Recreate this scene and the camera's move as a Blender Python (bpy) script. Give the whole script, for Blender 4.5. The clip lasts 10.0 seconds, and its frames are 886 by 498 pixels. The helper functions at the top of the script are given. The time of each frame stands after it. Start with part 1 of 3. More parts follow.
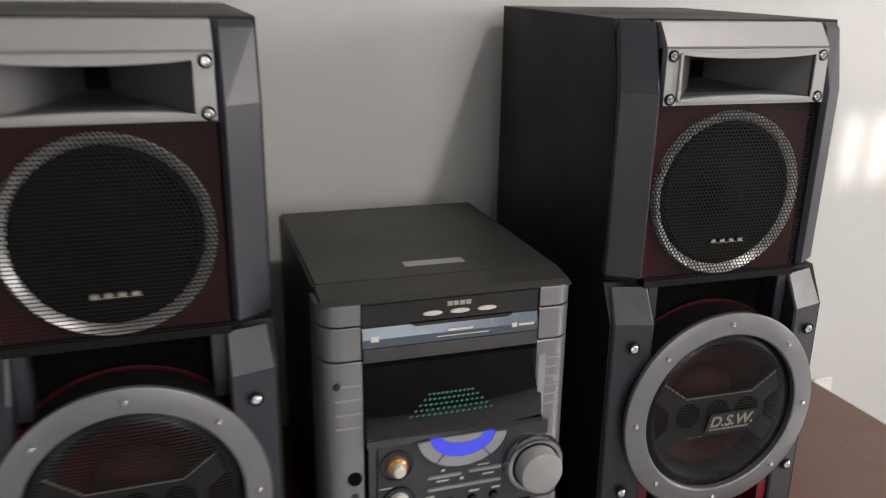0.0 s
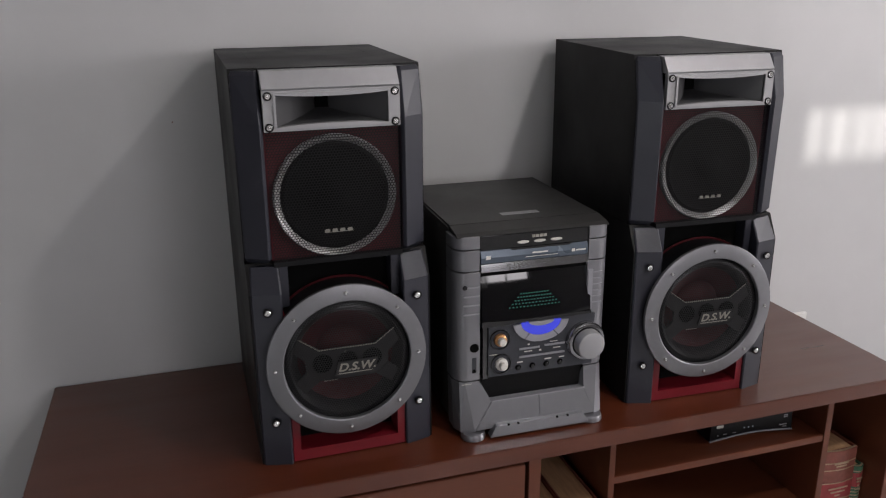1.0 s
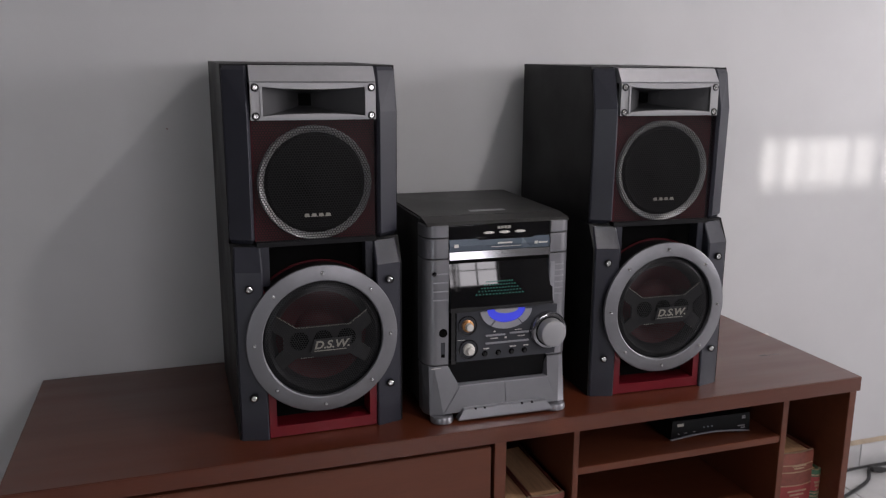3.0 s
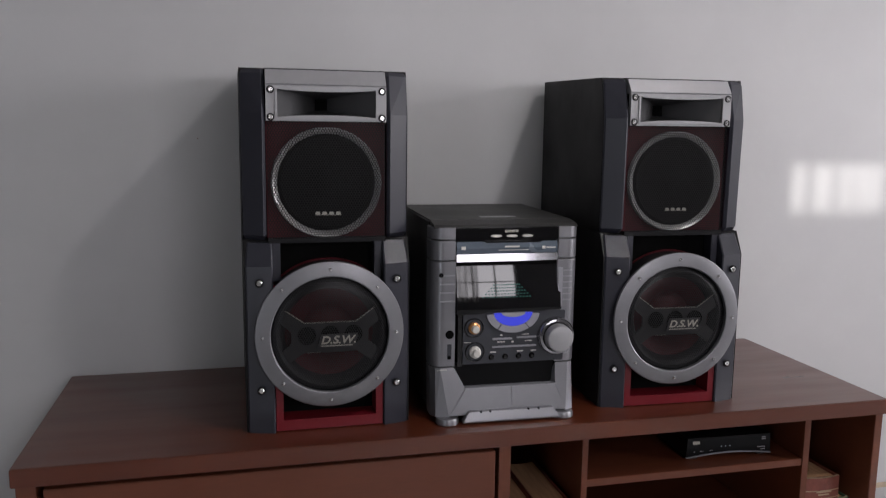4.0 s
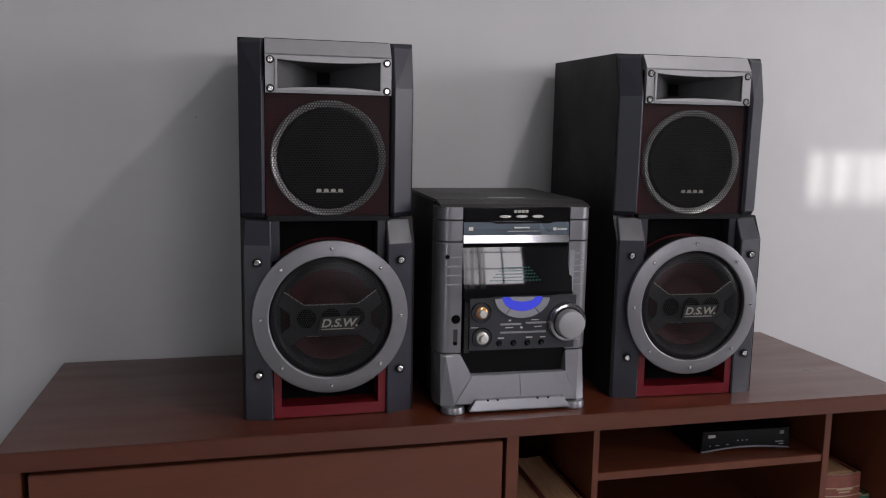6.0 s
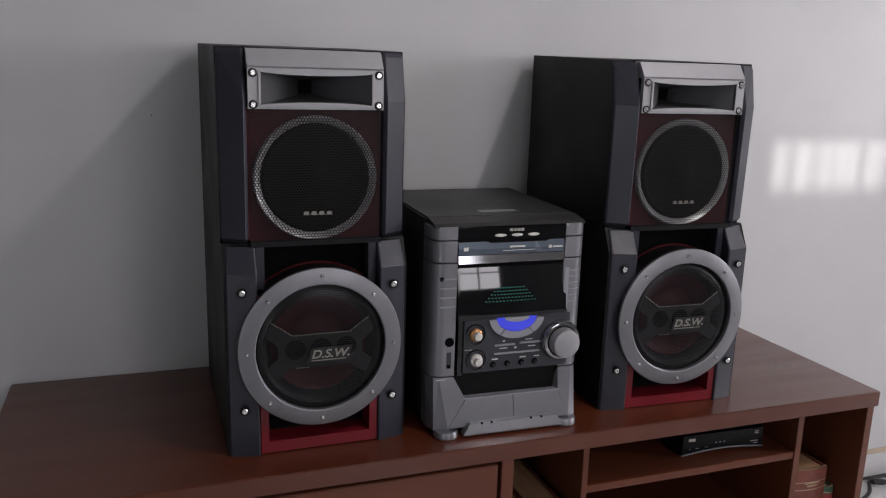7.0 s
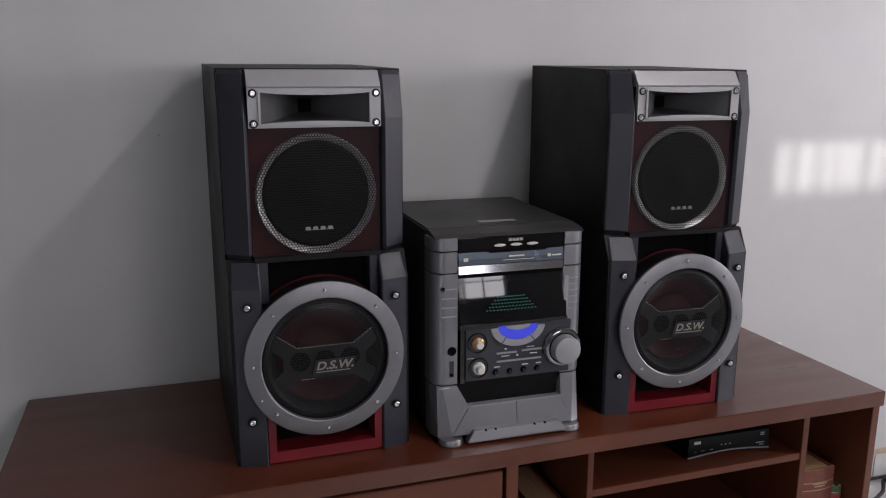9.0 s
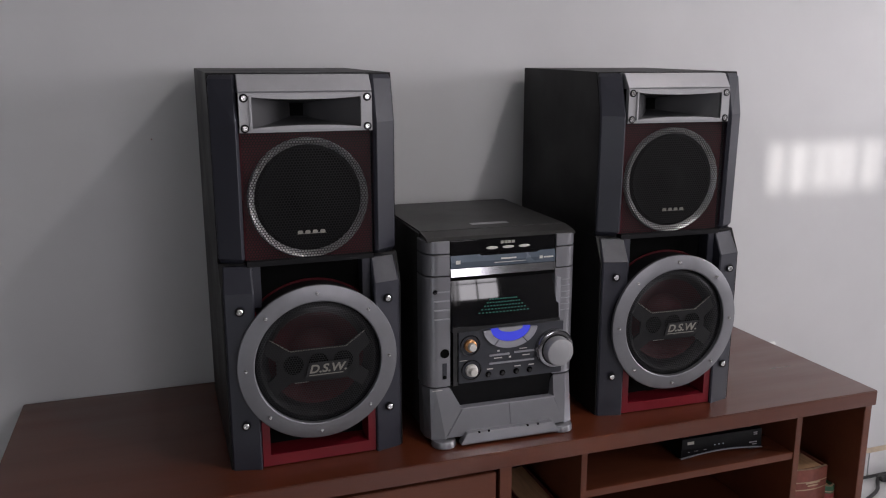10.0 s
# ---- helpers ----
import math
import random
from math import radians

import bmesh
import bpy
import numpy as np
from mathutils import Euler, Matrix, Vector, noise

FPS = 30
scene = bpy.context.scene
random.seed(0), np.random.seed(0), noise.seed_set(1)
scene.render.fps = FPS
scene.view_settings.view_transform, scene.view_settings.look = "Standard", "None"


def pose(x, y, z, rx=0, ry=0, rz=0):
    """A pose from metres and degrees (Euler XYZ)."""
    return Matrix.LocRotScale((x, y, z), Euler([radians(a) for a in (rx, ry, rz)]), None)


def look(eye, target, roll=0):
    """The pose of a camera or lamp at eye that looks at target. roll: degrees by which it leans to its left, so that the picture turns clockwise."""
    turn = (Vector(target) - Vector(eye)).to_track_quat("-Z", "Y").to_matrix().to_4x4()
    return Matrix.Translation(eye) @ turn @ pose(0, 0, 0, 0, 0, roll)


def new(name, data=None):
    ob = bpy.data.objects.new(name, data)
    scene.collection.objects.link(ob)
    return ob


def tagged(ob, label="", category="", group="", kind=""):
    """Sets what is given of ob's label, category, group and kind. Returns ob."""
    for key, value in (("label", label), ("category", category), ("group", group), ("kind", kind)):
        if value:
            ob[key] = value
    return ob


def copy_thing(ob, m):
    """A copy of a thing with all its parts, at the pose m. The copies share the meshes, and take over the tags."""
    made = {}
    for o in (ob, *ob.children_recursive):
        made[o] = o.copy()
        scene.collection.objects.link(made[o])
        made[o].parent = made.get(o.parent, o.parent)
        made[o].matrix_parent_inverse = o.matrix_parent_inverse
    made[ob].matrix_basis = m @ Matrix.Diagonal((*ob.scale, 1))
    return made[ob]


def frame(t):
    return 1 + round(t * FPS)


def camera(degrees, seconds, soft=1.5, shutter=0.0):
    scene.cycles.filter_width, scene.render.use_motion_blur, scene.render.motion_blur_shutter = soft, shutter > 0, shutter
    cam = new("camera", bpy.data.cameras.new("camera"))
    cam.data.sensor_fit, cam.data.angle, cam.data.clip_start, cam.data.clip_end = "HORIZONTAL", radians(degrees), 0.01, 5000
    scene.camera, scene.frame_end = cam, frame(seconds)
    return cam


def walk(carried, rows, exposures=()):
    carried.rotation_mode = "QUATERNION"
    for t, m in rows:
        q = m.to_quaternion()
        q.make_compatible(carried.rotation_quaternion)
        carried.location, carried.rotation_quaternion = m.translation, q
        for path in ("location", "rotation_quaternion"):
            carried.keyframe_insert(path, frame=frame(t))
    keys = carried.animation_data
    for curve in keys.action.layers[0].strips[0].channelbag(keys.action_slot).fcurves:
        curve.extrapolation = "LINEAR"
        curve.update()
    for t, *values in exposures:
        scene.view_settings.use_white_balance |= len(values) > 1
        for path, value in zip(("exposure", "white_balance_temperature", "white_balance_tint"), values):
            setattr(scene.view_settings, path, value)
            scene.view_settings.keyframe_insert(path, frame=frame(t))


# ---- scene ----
cam = camera(57.3, 10.0, soft=1.1, shutter=0.4)
PATH = [
    (0, (-0.005, -0.046, 1.193), (0.569, 1.775, 0.597), 0.8),
    (0.1, (-0.008, -0.106, 1.204), (0.523, 1.731, 0.62), -0.3),
    (0.5, (-0.139, -0.356, 1.252), (0.397, 1.473, 0.646), 0.3),
    (1, (-0.263, -0.5, 1.281), (0.262, 1.331, 0.671), -0.5),
    (1.5, (-0.308, -0.559, 1.282), (0.254, 1.26, 0.671), -0.4),
    (2, (-0.311, -0.595, 1.278), (0.262, 1.22, 0.665), -0.3),
    (2.5, (-0.29, -0.601, 1.248), (0.285, 1.223, 0.663), 0.3),
    (2.7, (-0.28, -0.615, 1.205), (0.307, 1.224, 0.683), 0.5),
    (3.8, (-0.214, -0.704, 1.102), (0.222, 1.225, 0.802), 0.5),
    (4, (-0.19, -0.711, 1.075), (0.235, 1.22, 0.778), 0.7),
    (4.5, (-0.183, -0.742, 0.967), (0.229, 1.205, 0.762), 1.1),
    (5, (-0.17, -0.746, 0.929), (0.229, 1.202, 0.718), 1.5),
    (5.5, (-0.174, -0.741, 0.939), (0.228, 1.207, 0.737), 1.1),
    (5.7, (-0.163, -0.719, 0.969), (0.216, 1.232, 0.741), 0.9),
    (6.8, (-0.285, -0.517, 1.135), (0.325, 1.340, 0.712), 1.7),
    (7, (-0.293, -0.526, 1.153), (0.328, 1.324, 0.712), 1.75),
    (7.5, (-0.287, -0.542, 1.165), (0.327, 1.311, 0.726), 1.2),
    (8, (-0.283, -0.547, 1.165), (0.321, 1.309, 0.728), 0.8),
    (8.5, (-0.282, -0.55, 1.164), (0.318, 1.309, 0.737), 0.3),
    (9, (-0.272, -0.557, 1.171), (0.307, 1.307, 0.739), 0.2),
    (9.5, (-0.271, -0.559, 1.172), (0.309, 1.306, 0.742), 0.1),
    (10, (-0.264, -0.564, 1.176), (0.32, 1.299, 0.745), -0.1),
]
EXPOSURES = [(0, 0.50, 6950, 8), (0.5, 0.20, 6700, 10), (1, 0.12, 6580, 12), (1.5, 0.10, 6520, 12), (2.5, 0.06, 6500, 14), (4, 0.02, 6430, 13), (10, 0.01, 6430, 14)]
walk(cam, [(t, look(eye, target, roll)) for t, eye, target, roll in PATH], EXPOSURES)

# ---- light ----
# S: the wall and the stand run at a small angle to the speakers
ANGLE = 1.5
S = pose(-0.594, 0.615, 0, 0, 0, ANGLE)
TOP = 0.533          # height of the stand's top
WALL = 0.50          # front of the wall, from the stand's front edge
BACK = -3.3          # the wall behind the camera
SUN_WAY = Vector((0.263, 1.0, -0.30)).normalized()   # in the room's own axes

world = bpy.data.worlds.new("world")
scene.world = world
world.use_nodes = True
wn = world.node_tree.nodes
sky = wn.new("ShaderNodeTexSky")
sky.sky_type = 'NISHITA'
sky.sun_disc = False
sky.sun_elevation = math.asin(-SUN_WAY.z)
sky.sun_rotation = math.atan2(-SUN_WAY.x, -SUN_WAY.y)
wn["Background"].inputs["Strength"].default_value = 0.12
world.node_tree.links.new(sky.outputs[0], wn["Background"].inputs["Color"])

sun = new("sun", bpy.data.lights.new("sun", 'SUN'))
sun.data.energy, sun.data.angle, sun.data.color = 3.5, radians(0.6), (1.0, 0.96, 0.90)
sun.matrix_world = S @ SUN_WAY.to_track_quat("-Z", "Y").to_matrix().to_4x4()


def window_light(name, x0, x1, y, z0, z1, watts, colour, turn):
    lamp = bpy.data.lights.new(name, 'AREA')
    lamp.shape, lamp.size, lamp.size_y = 'RECTANGLE', x1 - x0, z1 - z0
    lamp.energy, lamp.color = watts, colour
    ob = new(name, lamp)
    ob.matrix_world = S @ pose((x0 + x1) / 2, y, (z0 + z1) / 2) @ pose(0, 0, 0, *turn)
    return ob


WIN_A = (0.69, 2.02, 0.95, 2.20)     # window behind the camera: x0, x1, z0, z1
WIN_B = (-2.35, -0.85, 0.85, 2.15)   # window in the east wall: y0, y1, z0, z1
WIN_C = (-2.14, -1.30, 0.06, 2.00)   # a tall glazed opening in the same wall as the first
X0, X1, H = -2.2, 4.7, 2.6           # the room's sides and height
window_light("window_light", WIN_A[0], WIN_A[1], BACK - 0.16, WIN_A[2], WIN_A[3], 29, (1.0, 0.97, 1.0), (90, 0, 0))
window_light("window_light", WIN_C[0], WIN_C[1], BACK - 0.16, WIN_C[2], WIN_C[3], 15, (0.92, 0.96, 1.0), (90, 0, 0))
east = window_light("window_light", 0, WIN_B[1] - WIN_B[0], 0, WIN_B[2], WIN_B[3], 92, (1.0, 0.97, 0.99), (90, 0, 0))
bulb = new("ceiling_bulb", bpy.data.lights.new("ceiling_bulb", 'POINT'))
bulb.data.energy, bulb.data.shadow_soft_size, bulb.data.color = 28, 0.05, (1.0, 0.97, 0.95)
LAMP = (1.41, -0.90, 2.28)
bulb.matrix_world = S @ pose(*LAMP)
east.matrix_world = S @ pose(X1 + 0.16, (WIN_B[0] + WIN_B[1]) / 2, (WIN_B[2] + WIN_B[3]) / 2) @ pose(0, 0, 0, 90, 0, 90)


# ---- materials ----
class Mat:
    """A node material with a few shorthand steps."""

    def __init__(self, name, colour, rough=0.5, metal=0.0, spec=0.5, coat=0.0):
        self.m = bpy.data.materials.new(name)
        self.m.use_nodes = True
        self.t = self.m.node_tree
        self.b = self.t.nodes["Principled BSDF"]
        self.set("Base Color", (*colour, 1)), self.set("Roughness", rough), self.set("Metallic", metal)
        self.set("Specular IOR Level", spec), self.set("Coat Weight", coat), self.set("Coat Roughness", 0.22)
        self.colour = colour
        self.coord = self.node("ShaderNodeTexCoord").outputs["Object"]

    def set(self, key, value):
        self.b.inputs[key].default_value = value

    def node(self, kind, **inputs):
        n = self.t.nodes.new(kind)
        for key, value in inputs.items():
            n.inputs[key.replace("_", " ")].default_value = value
        return n

    def link(self, a, b):
        self.t.links.new(a, b)

    def noise(self, scale, detail=3.0, stretch=(1, 1, 1), rough=0.55):
        m = self.node("ShaderNodeMapping")
        m.inputs["Scale"].default_value = stretch
        self.link(self.coord, m.inputs["Vector"])
        n = self.node("ShaderNodeTexNoise", Scale=scale, Detail=detail, Roughness=rough)
        self.link(m.outputs[0], n.inputs["Vector"])
        return n.outputs["Fac"]

    def ramp(self, fac, stops):
        r = self.node("ShaderNodeValToRGB")
        e = r.color_ramp.elements
        while len(e) < len(stops):
            e.new(0.5)
        for el, (p, c) in zip(e, stops):
            el.position, el.color = p, (*c, 1)
        self.link(fac, r.inputs[0])
        return r.outputs[0]

    def math(self, op, a, b):
        n = self.node("ShaderNodeMath")
        n.operation = op
        for i, v in enumerate((a, b)):
            if isinstance(v, (int, float)):
                n.inputs[i].default_value = v
            else:
                self.link(v, n.inputs[i])
        return n.outputs[0]

    def vary(self, scale, amount, stretch=(1, 1, 1), detail=3.0, scale2=None):
        """Base colour varied about its value, at one or two scales."""
        c = self.colour
        lo, hi = tuple(v * (1 - amount) for v in c), tuple(min(1, v * (1 + amount)) for v in c)
        f = self.noise(scale, detail, stretch)
        if scale2:
            f = self.math('ADD', self.math('MULTIPLY', f, 0.5), self.math('MULTIPLY', self.noise(scale2, 4.0, stretch), 0.5))
        self.link(self.ramp(f, [(0.3, lo), (0.7, hi)]), self.b.inputs["Base Color"])
        return self

    def wear(self, scale, lo, hi, stretch=(1, 1, 1)):
        r = self.node("ShaderNodeMapRange")
        r.inputs["From Min"].default_value, r.inputs["From Max"].default_value = 0.3, 0.7
        r.inputs["To Min"].default_value, r.inputs["To Max"].default_value = lo, hi
        self.link(self.noise(scale, 4.0, stretch), r.inputs["Value"])
        self.link(r.outputs[0], self.b.inputs["Roughness"])
        return self

    def bump(self, scale, strength, dist=0.001, stretch=(1, 1, 1), detail=3.0):
        b = self.node("ShaderNodeBump", Strength=strength, Distance=dist)
        self.link(self.noise(scale, detail, stretch), b.inputs["Height"])
        self.link(b.outputs[0], self.b.inputs["Normal"])
        return self

    def holes(self, pitch, radius):
        """A staggered pattern of round holes in the x-z plane."""
        sx = self.node("ShaderNodeSeparateXYZ")
        self.link(self.coord, sx.inputs[0])
        d = []
        for off in (0.0, 0.5):
            a = self.math('SUBTRACT', self.math('FRACT', self.math('ADD', self.math('DIVIDE', sx.outputs[0], pitch), off + 100), 0), 0.5)
            b = self.math('SUBTRACT', self.math('FRACT', self.math('ADD', self.math('DIVIDE', sx.outputs[2], pitch * 1.732), off + 100), 0), 0.5)
            b = self.math('MULTIPLY', b, 1.732)
            d.append(self.math('ADD', self.math('MULTIPLY', a, a), self.math('MULTIPLY', b, b)))
        solid = self.math('GREATER_THAN', self.math('MINIMUM', *d), radius * radius)
        self.link(solid, self.b.inputs["Alpha"])
        return self


def M(*a, **k):
    return Mat(*a, **k)


wall_paint = M("wall_paint", (0.60, 0.60, 0.605), 0.42, spec=0.5).vary(1.3, 0.035, scale2=9).wear(2.5, 0.36, 0.5).bump(60, 0.12, 0.0006).m
# for unseen walls: kept dark to cut fill and reflections in gloss parts
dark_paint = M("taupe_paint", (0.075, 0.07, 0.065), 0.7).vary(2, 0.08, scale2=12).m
# unseen ceiling, its grey lowered so that less light bounces down
ceiling_paint = M("ceiling_paint", (0.45, 0.44, 0.42), 0.8).vary(2, 0.04).m
wood = M("mahogany_laminate", (0.092, 0.0205, 0.0074), 0.31, spec=0.5, coat=0.35).vary(7, 0.13, (0.35, 5, 5), 5.0, 60).wear(5, 0.27, 0.42, (0.4, 3, 3)).bump(120, 0.08, 0.0004, (0.2, 3, 3)).m
wood_edge = M("mahogany_edging", (0.120, 0.034, 0.0155), 0.36).vary(9, 0.14, (0.4, 4, 4), 4.0, 70).wear(6, 0.3, 0.46).m
black_ash = M("black_ash_vinyl", (0.007, 0.0066, 0.007), 0.5, spec=0.22).vary(14, 0.35, (4, 4, 0.35), 5.0, 90).wear(8, 0.42, 0.58).bump(140, 0.25, 0.0005, (4, 4, 0.25)).m
slate = M("slate_plastic", (0.026, 0.027, 0.037), 0.37, spec=0.5).vary(3, 0.06, scale2=40).wear(5, 0.33, 0.41).bump(900, 0.12, 0.0002).m
black_plastic = M("black_plastic", (0.006, 0.006, 0.007), 0.5, spec=0.2).vary(6, 0.2).wear(9, 0.4, 0.6).m
# flat black that paints in the shade of holes, recesses and seams
deep_black = M("dark_cavity_lining", (0.004, 0.004, 0.004), 0.9, spec=0.05).vary(8, 0.2).m
silver = M("silver_satin", (0.44, 0.44, 0.46), 0.42, metal=0.5).vary(5, 0.05, scale2=60).wear(12, 0.36, 0.48, (1, 1, 6)).bump(500, 0.06, 0.0002).m
# the horn's silver with the shade of its inside put into the colour
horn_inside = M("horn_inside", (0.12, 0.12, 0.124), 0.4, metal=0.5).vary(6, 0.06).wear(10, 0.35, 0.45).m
strip_metal = M("polished_strip", (0.34, 0.34, 0.36), 0.1, metal=0.9).wear(9, 0.07, 0.14).m
bay_black = M("bay_black", (0.003, 0.003, 0.0035), 0.35, spec=0.15).wear(6, 0.3, 0.4).m
bright_ring = M("bright_ring", (0.56, 0.56, 0.56), 0.34, metal=0.6).vary(9, 0.05).m
horn_metal = M("horn_metal", (0.36, 0.36, 0.37), 0.5, metal=0.4).vary(6, 0.06, (1, 1, 5)).wear(10, 0.46, 0.56).m
ring_metal = M("ring_grey_metal", (0.225, 0.225, 0.24), 0.38, metal=0.75).vary(7, 0.05, scale2=70).wear(14, 0.36, 0.5).bump(700, 0.06, 0.0002).m
chrome = M("chrome", (0.78, 0.78, 0.78), 0.22, metal=1.0).wear(40, 0.16, 0.28).m
red_plastic = M("dark_red_plastic", (0.155, 0.006, 0.013), 0.4).vary(6, 0.12).wear(12, 0.32, 0.48).m
red_cone = M("dark_red_cone", (0.05, 0.005, 0.008), 0.6, spec=0.2).vary(12, 0.2).bump(200, 0.15, 0.0004).m
brown_baffle = M("maroon_baffle", (0.078, 0.011, 0.016), 0.55, spec=0.2).vary(9, 0.15).m
cone_black = M("black_cone", (0.004, 0.004, 0.0045), 0.7, spec=0.08).vary(10, 0.2).bump(150, 0.2, 0.0004).m
grille_dark = M("perforated_black_steel", (0.006, 0.0055, 0.006), 0.45, spec=0.22).holes(0.0047, 0.38).vary(6, 0.2).m
mesh_steel = M("perforated_woofer_mesh", (0.04, 0.04, 0.042), 0.33, metal=0.8).holes(0.0042, 0.42).vary(9, 0.15).m
brace_grey = M("charcoal_brace", (0.018, 0.0178, 0.019), 0.5, spec=0.3).vary(8, 0.15).m
letter_silver = M("letter_silver", (0.50, 0.48, 0.43), 0.32, metal=0.7).vary(60, 0.05).m
dull_letter = M("dull_silver_edge", (0.30, 0.285, 0.25), 0.4, metal=0.6).vary(60, 0.08).m
unit_grey = M("unit_grey_paint", (0.26, 0.26, 0.278), 0.32, metal=0.65).vary(4, 0.05, scale2=55).wear(10, 0.27, 0.38).bump(800, 0.08, 0.0002).m
unit_light = M("unit_light_silver", (0.34, 0.34, 0.37), 0.35, metal=0.4).vary(5, 0.05).wear(12, 0.3, 0.42).m
unit_case = M("unit_black_case", (0.028, 0.027, 0.026), 0.5, metal=0.2).vary(7, 0.15, scale2=80).wear(6, 0.42, 0.56).bump(900, 0.15, 0.0002).m
gloss_black = M("gloss_black_acrylic", (0.003, 0.003, 0.004), 0.04, spec=0.75).wear(3, 0.02, 0.07).m
tray_blue = M("blue_grey_tray", (0.1, 0.125, 0.16), 0.25, metal=0.3).vary(5, 0.08).wear(9, 0.2, 0.32).m
panel_dark = M("charcoal_panel", (0.032, 0.034, 0.042), 0.38).vary(6, 0.08).wear(8, 0.32, 0.46).m
knob_grey = M("knob_grey", (0.33, 0.33, 0.34), 0.45, metal=0.3).vary(7, 0.05).wear(18, 0.38, 0.5).m
pearl = M("pearl_button", (0.62, 0.6, 0.56), 0.3).vary(20, 0.08).m
copper = M("copper_knob_skirt", (0.5, 0.25, 0.10), 0.3, metal=0.6).vary(20, 0.1).m
rubber = M("black_rubber", (0.012, 0.012, 0.012), 0.55).vary(20, 0.2).m
leather_brown = M("worn_brown_leather", (0.19, 0.056, 0.040), 0.5).vary(18, 0.3, scale2=120).wear(20, 0.4, 0.62).bump(220, 0.3, 0.0004).m
leather_red = M("red_label_leather", (0.27, 0.03, 0.033), 0.48).vary(20, 0.25).bump(220, 0.25, 0.0004).m
leather_green = M("green_cloth", (0.035, 0.10, 0.055), 0.55).vary(20, 0.25).bump(260, 0.3, 0.0004).m
gold = M("tarnished_gilt", (0.42, 0.32, 0.22), 0.4, metal=0.5).vary(60, 0.2).m
page_edge = M("yellowed_page_block", (0.52, 0.31, 0.17), 0.8).vary(60, 0.25, (12, 0.5, 1), 4.0, 8).bump(400, 0.4, 0.0005, (6, 0.2, 0.2)).m
tile = M("pale_marbled_tile", (0.55, 0.55, 0.55), 0.22).vary(4, 0.10, scale2=22).wear(6, 0.16, 0.3).m
grout = M("dark_grout", (0.10, 0.095, 0.09), 0.85).vary(30, 0.2).m
skirt_tile = M("skirting_tile", (0.5, 0.5, 0.5), 0.25).vary(6, 0.08, scale2=30).m
mortar_tan = M("tan_skirting_mortar", (0.42, 0.34, 0.25), 0.8).vary(20, 0.2).m
white_plastic = M("white_plastic", (0.82, 0.82, 0.80), 0.35).vary(20, 0.03).m
shade_paint = M("lamp_shade_enamel", (0.55, 0.54, 0.52), 0.5).vary(20, 0.03).m
cloth = M("sheer_curtain_cloth", (0.75, 0.74, 0.72), 0.9)
cloth.link(cloth.ramp(cloth.noise(26, 3.0, (1, 1, 0.02)), [(0.34, (0.12, 0.12, 0.12)), (0.66, (0.85, 0.85, 0.85))]), cloth.b.inputs["Alpha"])
sheer_cloth = cloth.m
frame_paint = M("window_frame_paint", (0.30, 0.29, 0.28), 0.5).vary(10, 0.1).m
plastic_box = M("modem_black_plastic", (0.005, 0.005, 0.006), 0.4, spec=0.2).vary(9, 0.2).wear(9, 0.26, 0.4).m


def glowing(name, colour, strength, base=(0.01, 0.01, 0.01), rough=0.3):
    m = M(name, base, rough)
    m.set("Emission Color", (*colour, 1)), m.set("Emission Strength", strength)
    return m.m


blue_glow = glowing("blue_light", (0.06, 0.09, 1.0), 0.40, (0.03, 0.03, 0.3))
teal_glow = glowing("teal_display_segment", (0.10, 0.75, 0.62), 0.11)
led_dim = glowing("pale_led", (0.7, 0.8, 0.9), 0.25)


# ---- mesh helpers ----
def part(name, bm, mat, parent=None, label="", smooth=False, at=None, bevel=0.0):
    if bevel:
        edges = [e for e in bm.edges if len(e.link_faces) == 2 and e.calc_face_angle(0) > 0.5]
        bmesh.ops.bevel(bm, geom=edges, offset=bevel, segments=2, affect='EDGES', clamp_overlap=True)
    bmesh.ops.recalc_face_normals(bm, faces=bm.faces)
    me = bpy.data.meshes.new(name)
    bm.to_mesh(me)
    bm.free()
    me.materials.append(mat)
    if smooth:
        me.polygons.foreach_set("use_smooth", [True] * len(me.polygons))
        me.set_sharp_from_angle(angle=radians(35))
    ob = new(name, me)
    if parent:
        ob.parent = parent
    if at is not None:
        ob.matrix_basis = at
    return tagged(ob, label)


def thing(name, m, label, category, group=""):
    ob = new(name)
    ob.empty_display_size = 0.05
    ob.matrix_world = m
    return tagged(ob, label, category, group)


def boxes(*sizes):
    """One bmesh of boxes (x0, x1, y0, y1, z0, z1)."""
    bm = bmesh.new()
    for x0, x1, y0, y1, z0, z1 in sizes:
        m = Matrix.Translation(((x0 + x1) / 2, (y0 + y1) / 2, (z0 + z1) / 2)) @ Matrix.Diagonal((x1 - x0, y1 - y0, z1 - z0, 1))
        bmesh.ops.create_cube(bm, size=1, matrix=m)
    return bm


def loft(rings, closed=True, caps=True):
    """Skin between rings of equally many points."""
    bm = bmesh.new()
    vs = [[bm.verts.new(p) for p in r] for r in rings]
    n = len(rings[0])
    for a, b in zip(vs, vs[1:]):
        for i in range(n if closed else n - 1):
            j = (i + 1) % n
            bm.faces.new((a[i], a[j], b[j], b[i]))
    if caps:
        bm.faces.new(vs[0]), bm.faces.new(reversed(vs[-1]))
    return bm


def prism(points, axis, a, b):
    """A polygon pushed along an axis from a to b; points are the two other coordinates in order."""
    k = "xyz".index(axis)
    return loft([[tuple(p[:k]) + (v,) + tuple(p[k:]) for p in points] for v in (a, b)])


